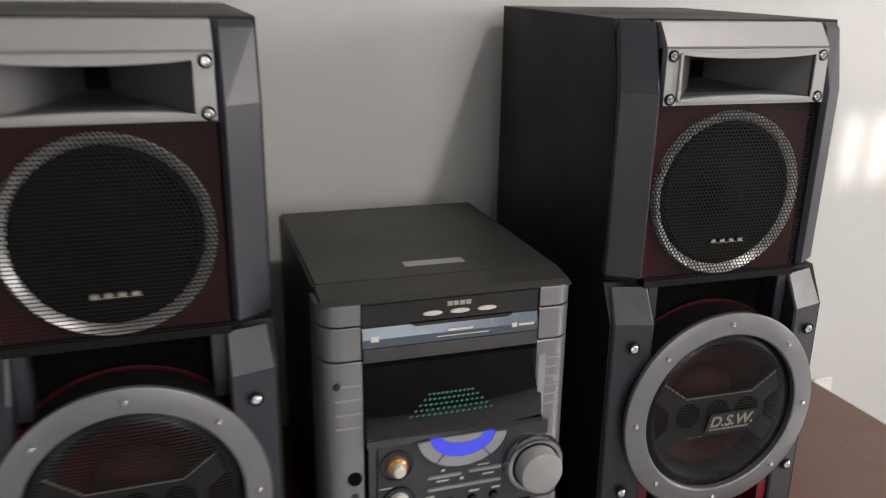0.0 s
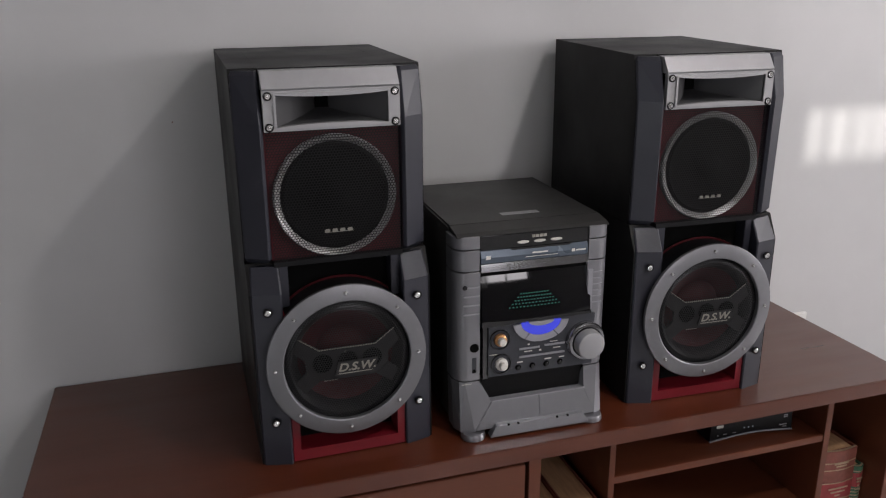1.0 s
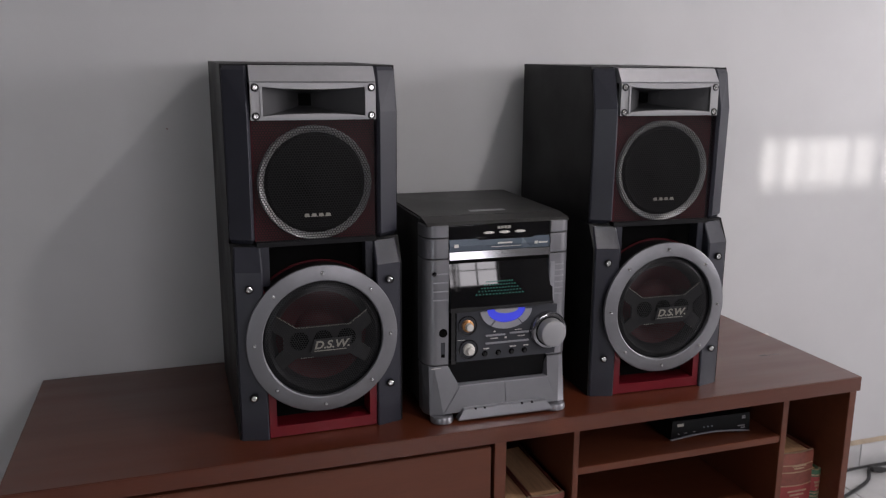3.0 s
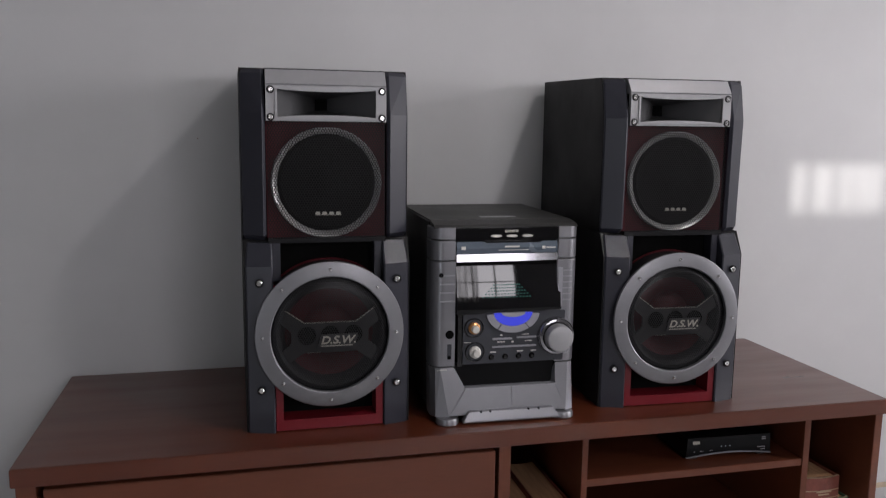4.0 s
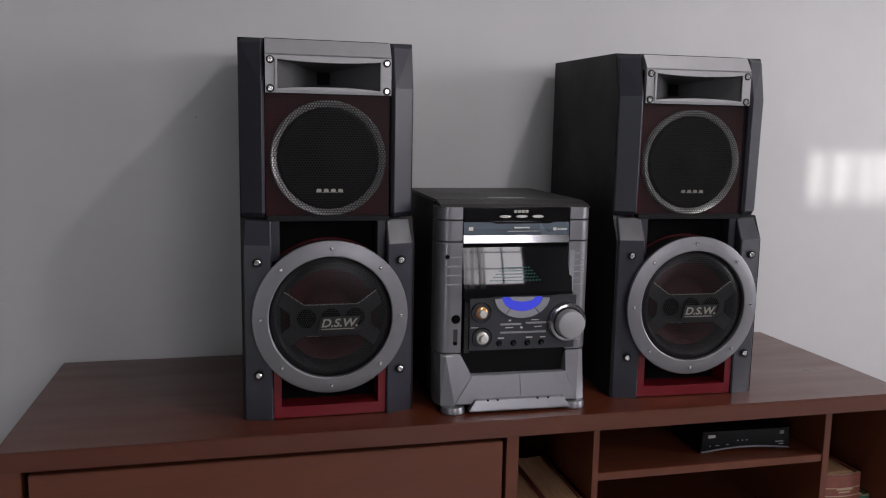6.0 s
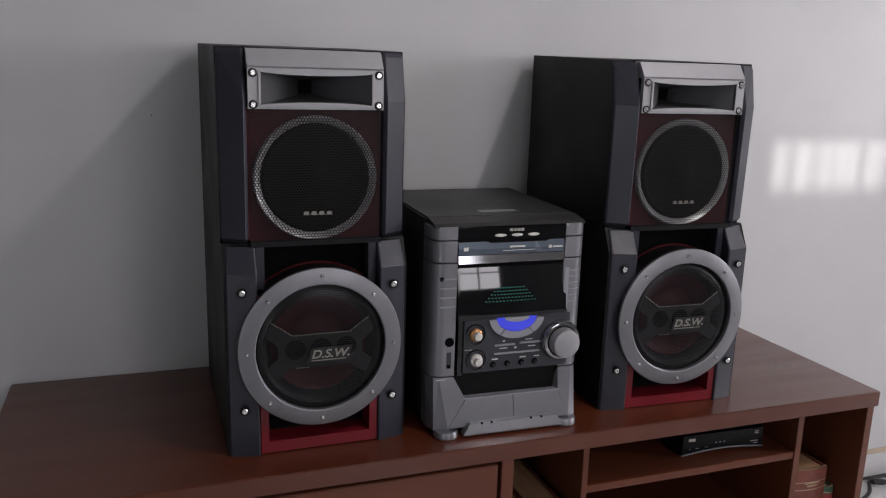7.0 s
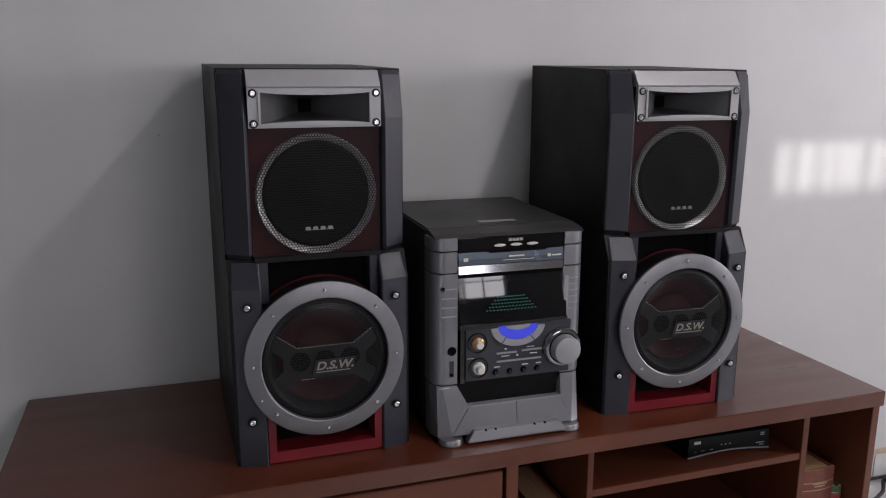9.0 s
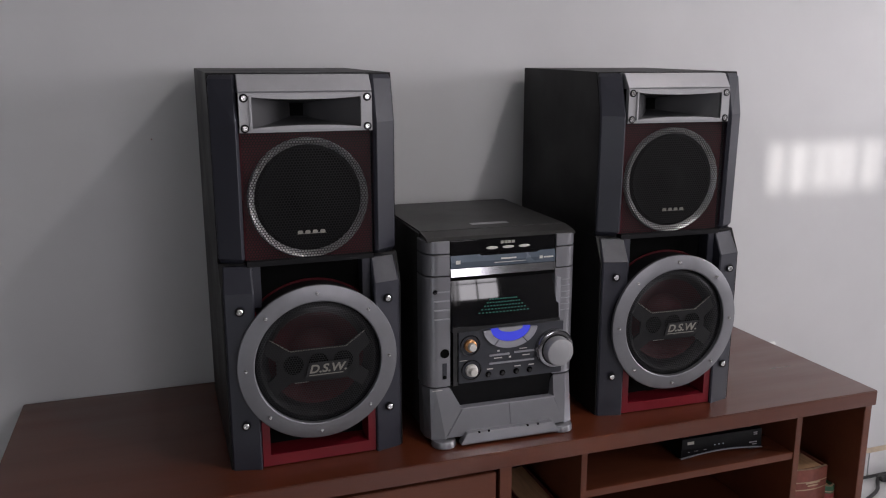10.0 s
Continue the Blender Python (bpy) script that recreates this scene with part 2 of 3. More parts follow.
def merged(*parts):
    """Several bmeshes as one."""
    out = bmesh.new()
    for b in parts:
        me = bpy.data.meshes.new("joined")
        b.to_mesh(me)
        b.free()
        out.from_mesh(me)
        bpy.data.meshes.remove(me)
    return out


def lathe(profile, segments=48, centre=(0, 0, 0), a0=0.0, a1=2 * math.pi):
    """Turns (radius, y) round the y axis."""
    full = abs(a1 - a0 - 2 * math.pi) < 1e-6
    n = segments if full else segments + 1
    bm = bmesh.new()
    rings = []
    for r, y in profile:
        rings.append([bm.verts.new((centre[0] + r * math.cos(a0 + (a1 - a0) * i / segments), centre[1] + y,
                                    centre[2] + r * math.sin(a0 + (a1 - a0) * i / segments))) for i in range(n)])
    for a, b in zip(rings, rings[1:]):
        for i in range(segments):
            j = (i + 1) % n
            bm.faces.new((a[i], a[j], b[j], b[i]))
    bmesh.ops.remove_doubles(bm, verts=bm.verts, dist=1e-6)
    return bm


def tube(points, radius, segments=8):
    rings = []
    for i, p in enumerate(points):
        p = Vector(p)
        d = (Vector(points[min(i + 1, len(points) - 1)]) - Vector(points[max(i - 1, 0)])).normalized()
        s = d.orthogonal().normalized() if abs(d.z) > 0.95 else d.cross(Vector((0, 0, 1))).normalized()
        u = s.cross(d)
        rings.append([p + radius * (math.cos(2 * math.pi * k / segments) * s + math.sin(2 * math.pi * k / segments) * u) for k in range(segments)])
    return loft(rings)


def lettering(name, text, size, mat, parent, at, label, shear=0.0, depth=0.0004):
    cu = bpy.data.curves.new(name, 'FONT')
    cu.body, cu.size, cu.extrude, cu.align_x, cu.align_y, cu.shear, cu.offset = text, size, depth, 'CENTER', 'CENTER', shear, size * 0.022
    tmp = bpy.data.objects.new(name, cu)
    me = bpy.data.meshes.new_from_object(tmp)
    bpy.data.objects.remove(tmp)
    me.materials.append(mat)
    ob = new(name, me)
    ob.parent = parent
    ob.matrix_basis = at
    return tagged(ob, label)


def in_room(name, bm, mat, label="", kind="structure", bevel=0.0):
    ob = part(name, bm, mat, None, label, bevel=bevel)
    ob.matrix_world = S
    return tagged(ob, kind=kind)


# ---- structure ----
in_room("floor", boxes((X0 - 0.15, X1 + 0.15, BACK - 0.15, WALL + 0.15, -0.12, -0.004)), grout, "dark grout bed under pale floor tiles")
in_room("ceiling", boxes((X0 - 0.15, X1 + 0.15, BACK - 0.15, WALL + 0.15, H, H + 0.12)), ceiling_paint, "unseen plain ceiling, greyed to cut bounced light")
in_room("wall_north", boxes((X0 - 0.15, X1 + 0.15, WALL, WALL + 0.15, 0, H)), wall_paint, "light grey semi-gloss painted wall")
in_room("wall_west", boxes((X0 - 0.15, X0, BACK, WALL, 0, H)), dark_paint, "unseen side wall, darkened to cut fill light")
B0, B1, BZ0, BZ1 = WIN_B
in_room("wall_east", boxes((X1, X1 + 0.15, BACK, B0, 0, H), (X1, X1 + 0.15, B1, WALL, 0, H), (X1, X1 + 0.15, B0, B1, 0, BZ0), (X1, X1 + 0.15, B0, B1, BZ1, H)), wall_paint, "light grey painted side wall")

# the wall behind the camera, with its openings
A0, A1, AZ0, AZ1 = WIN_A
C0, C1, CZ0, CZ1 = WIN_C
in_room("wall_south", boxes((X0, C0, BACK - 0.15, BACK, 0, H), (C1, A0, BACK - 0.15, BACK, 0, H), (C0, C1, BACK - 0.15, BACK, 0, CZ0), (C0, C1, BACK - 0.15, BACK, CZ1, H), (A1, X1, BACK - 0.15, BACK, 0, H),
                            (A0, A1, BACK - 0.15, BACK, 0, AZ0), (A0, A1, BACK - 0.15, BACK, AZ1, H)), dark_paint, "unseen wall with two windows, darkened to cut reflections")


def window(name, x0, x1, z0, z1, cols, rows, m):
    w = tagged(new(name), "steel window with small panes and grey frame", "window", kind="structure")
    w.matrix_world = m
    y0, y1 = -0.10, -0.05
    part("window_frame", boxes((x0, x0 + 0.04, y0, y1, z0, z1), (x1 - 0.04, x1, y0, y1, z0, z1), (x0 + 0.04, x1 - 0.04, y0, y1, z0, z0 + 0.04),
                               (x0 + 0.04, x1 - 0.04, y0, y1, z1 - 0.04, z1)), frame_paint, w)
    for i in range(1, cols):
        x = x0 + (x1 - x0) * i / cols
        part("mullion", boxes((x - 0.014, x + 0.014, y0 + 0.01, y1 - 0.01, z0 + 0.04, z1 - 0.04)), frame_paint, w)
    for i in range(1, rows):
        z = z0 + (z1 - z0) * i / rows
        part("glazing_bar", boxes((x0 + 0.04, x1 - 0.04, y0 + 0.012, y1 - 0.012, z - 0.011, z + 0.011)), frame_paint, w)


window("window_1", A0, A1, AZ0, AZ1, 3, 3, S @ pose(0, BACK, 0))
window("window_3", C0, C1, CZ0, CZ1, 2, 3, S @ pose(0, BACK, 0))
window("window_2", B0, B1, BZ0, BZ1, 4, 3, S @ pose(X1, 0, 0, 0, 0, 90))

# a sheer curtain drawn to the side of the first window
rings = []
for z in (AZ0 - 0.08, AZ1 + 0.06):
    xs = [A0 - 0.06 + 0.60 * k / 48 for k in range(49)]
    rings.append([(x, BACK + 0.06 + 0.014 * math.sin(2 * math.pi * x / 0.085), z) for x in xs])
curtain = part("curtain", loft(rings, closed=False, caps=False), sheer_cloth, None, "thin white sheer curtain beside the window", smooth=True)
curtain.matrix_world = S
tagged(curtain, "thin white sheer curtain beside the window", "curtain")

# unseen wall and rail added outside to shade the lower part of the windows
in_room("sun_block_wall", boxes((X0 - 3, X1 + 3, -5.0, -4.85, 0, 2.400)), wall_paint, "unseen wall added outside to block the low sun")
in_room("sun_block_rail", boxes((X0 - 3, X1 + 3, -5.0, -4.85, 2.427, 2.470)), frame_paint, "unseen rail added above the wall to split the sun patch")
in_room("ground", boxes((-60, 60, -60, BACK - 0.15, -0.14, -0.13)), mortar_tan, "bare ground outside the house")

cl = thing("pendant_lamp", S @ pose(LAMP[0], LAMP[1], H), "plain pendant lamp with a white conical shade", "pendant lamp")


def turned(rings, n=32):
    return loft([[(r * math.cos(2 * math.pi * k / n), r * math.sin(2 * math.pi * k / n), z) for k in range(n)] for r, z in rings], caps=False)


DROP = LAMP[2] - H
part("rose", turned(((0.05, 0.0), (0.048, -0.012), (0.02, -0.022), (0.0, -0.022)), 24), white_plastic, cl, smooth=True)
part("cord", tube([(0, 0, -0.02), (0, 0, DROP + 0.12)], 0.003), white_plastic, cl)
part("socket", turned(((0.0, DROP + 0.13), (0.02, DROP + 0.12), (0.021, DROP + 0.06), (0.0, DROP + 0.058)), 20), white_plastic, cl, smooth=True)
part("shade", turned(((0.020, DROP + 0.105), (0.060, DROP + 0.09), (0.140, DROP - 0.085), (0.137, DROP - 0.085), (0.058, DROP + 0.086), (0.020, DROP + 0.101))), shade_paint, cl, "white conical shade", smooth=True)

# skirting of cut tiles along the wall
sk = tagged(new("baseboard"), "pale tile skirting with a tan mortar line above", kind="structure")
sk.matrix_world = S
x = X0
while x < X1 - 0.01:
    xe = min(x + 0.40, X1)
    part("skirting_tile", boxes((x + 0.002, xe - 0.002, WALL - 0.011, WALL - 0.001, 0, 0.072)), skirt_tile, sk)
    x += 0.40
part("mortar_line", prism([(WALL - 0.012, 0.073), (WALL - 0.001, 0.073), (WALL - 0.001, 0.083)], 'x', X0, X1), mortar_tan, sk)


# ---- the stand ----
W, D = 1.648, 0.497
stand = thing("tv_stand", S, "long mahogany-brown laminate television stand with open shelves", "tv stand")
TH = 0.032
part("top_panel", boxes((0, W, 0, D, TOP - TH, TOP)), wood, stand, "polished reddish-brown top", bevel=0.0015)
F = 0.006                                    # fronts sit back a little under the top
ZB = 0.045                                   # top of the plinth
part("side_panel", boxes((0.006, 0.036, F, D - 0.004, 0, TOP - TH)), wood_edge, stand, bevel=0.001)
part("side_panel", boxes((W - 0.022, W - 0.004, F, D - 0.004, 0, TOP - TH)), wood_edge, stand, bevel=0.001)
DIV = ((0.813, 0.8355, 0.008), (0.9935, 1.006, 0.045), (1.490, 1.505, 0.045))
for a, b, v in DIV:
    part("divider", boxes((a, b, v, D - 0.012, ZB, TOP - TH)), wood_edge, stand, bevel=0.0008)
SH1, SH2 = TOP - 0.134, TOP - 0.312
part("shelf", boxes((DIV[1][1], DIV[2][0], 0.047, D - 0.012, SH1 - 0.015, SH1)), wood_edge, stand, bevel=0.0008)
part("shelf", boxes((DIV[1][1], DIV[2][0], 0.047, D - 0.012, SH2 - 0.016, SH2)), wood_edge, stand, bevel=0.0008)
part("bottom_panel", boxes((0.036, W - 0.022, F + 0.004, D - 0.012, ZB - 0.018, ZB)), wood, stand)
part("plinth", boxes((0.036, W - 0.022, 0.03, 0.046, 0, ZB - 0.018)), wood_edge, stand)
part("back_panel", boxes((0.036, W - 0.022, D - 0.012, D - 0.006, 0.02, TOP - TH)), wood, stand)
part("door", boxes((0.046, 0.8055, F + 0.001, F + 0.019, ZB + 0.004, TOP - TH - 0.009)), wood_edge, stand, "wide plain drop-front door", bevel=0.0012)
part("cable_grommet", lathe([(0.0, -0.003), (0.004, -0.003), (0.0045, 0.001)], 12, (0, 0, 0)), white_plastic, stand, at=pose(1.4895, 0.13, TOP - 0.17, 0, 0, 90))


# ---- speakers ----
def screw(parent, x, y, z, r, turn=0.0):
    s = part("screw", lathe([(r * 1.45, 0.0012), (r * 1.4, -0.0006), (r * 1.15, 0.0002), (r, 0.0)], 20), black_plastic, parent, at=pose(x, y, z))
    bm = lathe([(r, 0.0), (r * 0.96, -0.0016), (r * 0.7, -0.0026), (r * 0.38, -0.0026), (r * 0.36, -0.0008), (0.0, -0.0008)], 20)
    part("screw_head", bm, chrome, s, "chrome hex screw head", smooth=True)


def cheek(side, stations, ridge=0.0015):
    """A side moulding: stations of (z, y of inner edge, y of outer edge)."""
    rings = []
    for z, yi, yo, xi, xo, yb in stations:
        rings.append([(side * xi, yb, z), (side * xi, yi + ridge * 1.3, z), (side * (xi + ridge), yi + 0.0006, z), (side * (xi + ridge + 0.0012), yi, z), (side * (xo - 0.0020), yo - 0.001, z),
                      (side * xo, yo + 0.0012, z), (side * xo, yb, z)])
    return loft(rings)


def speaker(m):
    sp = thing("loudspeaker", m, "tall black and slate stereo loudspeaker with horn tweeter and subwoofer", "loudspeaker", "stereo speakers")
    up = [(0.052, 0.3432), (0.0435, 0.355), (0.0405, 0.560), (0.0585, 0.6395), (0.395, 0.6475), (0.395, 0.3432)]
    lo = [(0.015, 0.0), (0.015, 0.299), (0.038, 0.3428), (0.395, 0.3428), (0.395, 0.0)]
    for s in (-1, 1):
        part("upper_side_panel", prism(up, 'x', *sorted((s * 0.1465, s * 0.1035))), black_ash, sp, "black wood-grain side", bevel=0.0008)
        part("lower_side_panel", prism(lo, 'x', *sorted((s * 0.1465, s * 0.0975))), black_ash, sp, "black wood-grain side", bevel=0.0008)
    core = [(0.0365, 0.3435), (0.0365, 0.550), (0.122, 0.550), (0.122, 0.6095), (0.0505, 0.6095), (0.0505, 0.6394), (0.3945, 0.6473), (0.3945, 0.3435)]
    part("upper_core", prism(core, 'x', -0.1033, 0.1033), black_ash, sp, "black wood-grain upper box")
    part("lower_core", boxes((-0.0973, 0.0973, 0.0502, 0.3945, 0.0, 0.3425)), black_ash, sp, "black lower box")
    part("baffle_recess", boxes((-0.0972, 0.0972, 0.0490, 0.0500, 0.001, 0.3405)), deep_black, sp)
    for s in (-1, 1):
        part("upper_cheek", cheek(s, [(0.343, 0.032, 0.047, 0.107, 0.141, 0.07), (0.352, 0.018, 0.040, 0.106, 0.1448, 0.07),
                                         (0.562, 0.014, 0.037, 0.1055, 0.1460, 0.07), (0.630, 0.032, 0.050, 0.1055, 0.1450, 0.07), (0.6365, 0.038, 0.055, 0.1060, 0.1420, 0.07)], 0.004), slate, sp, "slate-grey angled side moulding")
        part("lower_cheek", cheek(s, [(0.0, 0.0, 0.012, 0.097, 0.1435, 0.06), (0.300, 0.0, 0.012, 0.097, 0.1435, 0.06),
                                      (0.339, 0.022, 0.034, 0.097, 0.140, 0.06)]), slate, sp, "slate-grey lower side moulding")
        part("post", boxes((*sorted((s * 0.083, s * 0.0965)), 0.022, 0.05, 0.270, 0.342)), slate, sp, bevel=0.001)
        for z in (0.272, 0.0795):
            screw(sp, s * 0.1208, 0.0004, z, 0.0052)
    # upper section: maroon baffle, cone and ring behind a perforated front
    part("upper_baffle", boxes((-0.104, 0.104, 0.0340, 0.0362, 0.346, 0.549)), brown_baffle, sp, "maroon baffle behind the grille")
    CZ = 0.443
    part("midrange_ring", lathe([(0.097, 0.0195), (0.095, 0.0165), (0.0865, 0.0225), (0.085, 0.0254), (0.097, 0.0254)], 72, (0, 0.0085, CZ)), bright_ring, sp, "bright silver ring behind the mesh", smooth=True)
    part("midrange_cone", lathe([(0.0858, 0.0235), (0.08, 0.0205), (0.072, 0.0245), (0.03, 0.0250), (0.024, 0.0225), (0.012, 0.0195), (0.0, 0.0185)], 48, (0, 0.0085, CZ)), cone_black, sp, "black cone", smooth=True)
    # grille with its centre bowed out slightly
    bm = bmesh.new()
    bmesh.ops.create_grid(bm, x_segments=26, y_segments=26, size=0.5)
    for v in bm.verts:
        x, z = v.co.x * 0.205, v.co.y * 0.205
        r = math.hypot(x, z)
        v.co = (x, 0.0235 - 0.0020 * max(0.0, 1 - (r / 0.12) ** 4), z + 0.4485)
    part("grille", bm, grille_dark, sp, "perforated black metal grille", smooth=True)
    bg = part("badge", boxes((-0.0215, 0.0245, 0.0207, 0.0214, 0.3866, 0.3872)), letter_silver, sp, "small silver maker's badge")
    for i in range(4):
        part("badge_bar", boxes((-0.0215 + 0.0120 * i, -0.0130 + 0.0120 * i, 0.0189, 0.0213, 0.3866, 0.3925)), letter_silver, bg, bevel=0.0012)
    part("grille_sill", boxes((-0.103, 0.103, 0.021, 0.046, 0.338, 0.3465)), black_plastic, sp)
    # horn tweeter
    part("horn_hood", prism([(0.034, 0.6365), (0.0165, 0.612), (0.0190, 0.6095), (0.05, 0.6095), (0.05, 0.6375)], 'x', -0.1035, 0.1035), silver, sp, "brushed silver sloping hood", bevel=0.0012)
    hole = (-0.0845, 0.0845, 0.5555, 0.6035)
    part("horn_flange", boxes((-0.1035, hole[0], 0.0160, 0.0262, 0.5495, 0.6093), (hole[1], 0.1035, 0.0160, 0.0262, 0.5495, 0.6093),
                              (hole[0], hole[1], 0.0160, 0.0262, 0.5495, hole[2]), (hole[0], hole[1], 0.0160, 0.0262, hole[3], 0.6093)), horn_metal, sp, "satin silver horn surround")
    rings = []
    for k in range(17):
        f = k / 16
        w = 0.0845 + (0.011 - 0.0845) * (1 - (1 - f) ** 1.25)
        h = 0.024 + (0.0105 - 0.024) * f ** 0.9
        y = 0.0182 + 0.100 * f
        rings.append([(-w, y, 0.5795 - h), (-w, y, 0.5795 + h), (w, y, 0.5795 + h), (w, y, 0.5795 - h)])
    part("horn_mouth", loft(rings, caps=False), horn_inside, sp, "flared horn mouth, its silver darkened for the shade inside", smooth=True)
    part("horn_back", boxes((-0.017, 0.017, 0.1185, 0.1200, 0.567, 0.592)), deep_black, sp)
    for s in (1, -1):
        z = 0.5795 + s * 0.024
        pts = []
        for k in range(13):
            u = -1 + k / 6
            pts.append((u * 0.0865, z - s * 0.0042 * (1 - u * u) ** 0.8))
        pts += [(0.0865, z + s * 0.002), (-0.0865, z + s * 0.002)]
        part("horn_lip", prism(pts, 'y', 0.0130, 0.0245), horn_metal, sp, bevel=0.0006)
    for s in (-1, 1):
        part("horn_side_frame", boxes((*sorted((s * 0.0845, s * 0.0885)), 0.0130, 0.0185, 0.5545, 0.6045)), horn_metal, sp, bevel=0.0006)
        for z in (0.602, 0.556):
            screw(sp, s * 0.0958, 0.0157, z, 0.0046)
    # woofer
    WZ = 0.1780
    part("woofer_tube", lathe([(0.126, 0.05), (0.126, -0.014), (0.1265, -0.016), (0.104, -0.016), (0.104, 0.05)], 72, (0, 0.008, WZ)), black_plastic, sp, smooth=True)
    part("red_rim", lathe([(0.1262, 0.040), (0.1290, 0.0392), (0.1298, 0.0410), (0.1290, 0.0425), (0.1262, 0.044)], 72, (0, 0, WZ)), red_cone, sp, "thin dark red rim", smooth=True)
    part("woofer_ring", lathe([(0.1302, -0.013), (0.1310, -0.0178), (0.1302, -0.0196), (0.1288, -0.0202), (0.1055, -0.0222), (0.1038, -0.0212), (0.1032, -0.0140), (0.1302, -0.013)], 96, (0, 0.008, WZ)),
         ring_metal, sp, "wide satin grey trim ring", smooth=True)
    for k in range(8):
        a = math.pi / 2 + k * math.pi / 4
        part("rivet", lathe([(0.0036, 0.0), (0.0034, -0.0012), (0.0022, -0.0026), (0.0, -0.003)], 12), chrome, sp, smooth=True,
             at=pose(0.1175 * math.cos(a), -0.0132, WZ + 0.1175 * math.sin(a)))
    part("woofer_cone", lathe([(0.080, 0.012), (0.060, 0.026), (0.046, 0.034), (0.040, 0.028), (0.020, 0.020), (0.0, 0.017)], 64, (0, 0, WZ)),
         red_cone, sp, "dark red woofer cone", smooth=True)
    part("surround", lathe([(0.1045, 0.0), (0.101, -0.006), (0.094, -0.008), (0.087, -0.003), (0.082, 0.007), (0.079, 0.0125)], 64, (0, 0, WZ)), black_plastic, sp, "black rubber surround", smooth=True)
    # brace across the cone: a bar with three holes and four arms
    out = [(-0.062, -0.025), (-0.040, -0.0285), (0.040, -0.0285), (0.062, -0.025), (0.068, -0.012), (0.068, 0.012), (0.060, 0.024), (0.040, 0.0265), (-0.040, 0.0265), (-0.060, 0.024), (-0.068, 0.012), (-0.068, -0.012)]
    br = part("brace", prism([(x, z) for x, z in out], 'y', -0.0075, -0.0035), brace_grey, sp, "charcoal cross brace", at=Matrix.Translation((0, 0.004, WZ - 0.005)))
    for sx in (-1, 1):
        for sz in (-1, 1):
            a = [(sx * 0.046, sz * 0.0272), (sx * 0.0675, sz * 0.010), (sx * 0.097, sz * 0.035), (sx * 0.085, sz * 0.055)]
            part("brace_arm", prism(a, 'y', -0.0082, -0.0036), brace_grey, br)
    part("brace_edge", boxes((-0.046, 0.046, -0.0092, -0.0080, 0.0255, 0.0272)), dull_letter, br, "bright upper edge of the brace")
    part("brace_edge", boxes((-0.040, -0.018, -0.0092, -0.0080, -0.0285, -0.0275)), dull_letter, br, "bright lower edge of the brace")
    for sx in (-1, 1):
        part("arm_edge", prism([(sx * 0.046, 0.0255), (sx * 0.046, 0.0275), (sx * 0.084, 0.0552), (sx * 0.0852, 0.0540)], 'y', -0.0094, -0.0082), dull_letter, br, "bright edge of an arm")
    for x in (-0.041, 0.0, 0.041):
        part("brace_hole", lathe([(0.0162, -0.0078), (0.0162, -0.0088), (0.0150, -0.0082), (0.0, -0.0080)], 28, (x, 0, 0.003)), deep_black, br, "black disc painted as a shaded round hole")
    # domed protective mesh
    part("woofer_mesh", lathe([(0.1035, -0.0125), (0.099, -0.0155), (0.092, -0.0180), (0.080, -0.0200), (0.05, -0.0215), (0.0, -0.022)], 72, (0, 0.008, WZ)), mesh_steel, sp, "domed perforated steel mesh", smooth=True)
    nm = part("nameplate", prism([(-0.036, -0.0190), (0.034, -0.0190), (0.041, 0.0062), (-0.029, 0.0062)], 'y', -0.0234, -0.0208), brace_grey, sp, "dark slanted plate with silver letters", at=Matrix.Translation((0.010, 0.008, WZ - 0.004)) @ Matrix.Diagonal((0.93, 1, 0.93, 1)))
    part("underline", boxes((-0.030, 0.030, -0.0240, -0.0232, -0.0166, -0.0152)), dull_letter, nm, "silver line under the letters")
    lettering("letters", "D.S.W.", 0.0205, dull_letter, nm, pose(0.003, -0.0238, -0.0055, 90, 0, 0) @ Matrix.Diagonal((1.12, 1, 1, 1)), "raised silver letters", 0.25)
    # red port frame below the woofer
    part("port_frame", loft([[(sx * w, y, z) for sx, w, z in ((-1, w0, 0.001 + d), (1, w0, 0.001 + d), (1, w0, 0.11), (1, w0 - 0.0135 + d, 0.11), (1, w0 - 0.0135 + d, 0.021), (-1, w0 - 0.0135 + d, 0.021), (-1, w0 - 0.0135 + d, 0.11), (-1, w0, 0.11))]
                             for w0, y, d in ((0.0965, 0.05, 0.0), (0.0965, 0.006, 0.0), (0.0955, 0.004, 0.001))]), red_plastic, sp, "dark red port frame")
    for s in (-1, 1):
        part("red_corner", boxes((*sorted((s * 0.084, s * 0.0965)), 0.010, 0.05, 0.225, 0.262)), red_plastic, sp, bevel=0.001)
    return sp


left = speaker(pose(-0.0828, 0.7000, TOP, 0, 0, 2.0))
right = copy_thing(left, pose(0.5882, 0.7085, TOP, 0, 0, -0.6))


# ---- the hi-fi unit ----
def column(side, xi, xo, z0, z1, yf=0.0, shade=0.0, low=0.0):
    """One block of the rounded side columns of the unit's front."""
    rings = []
    turn = [(math.sin(k * math.pi / 16), math.cos(k * math.pi / 16)) for k in range(9)]
    for z, e in ((z0, 0.0008), (z0 + 0.0008, 0.0), (z1 - 0.0008, 0.0), (z1, 0.0008)):
        lo = low if z < (z0 + z1) / 2 else 0.0
        rings.append([(side * xi, 0.05, z), (side * xi, yf + e + lo, z)] + [(side * (xo - 0.024 + (0.024 - e) * a), yf + e + lo + 0.028 * (1 - b), z) for a, b in turn] + [(side * (xo - e), 0.05, z)])
    return loft(rings)


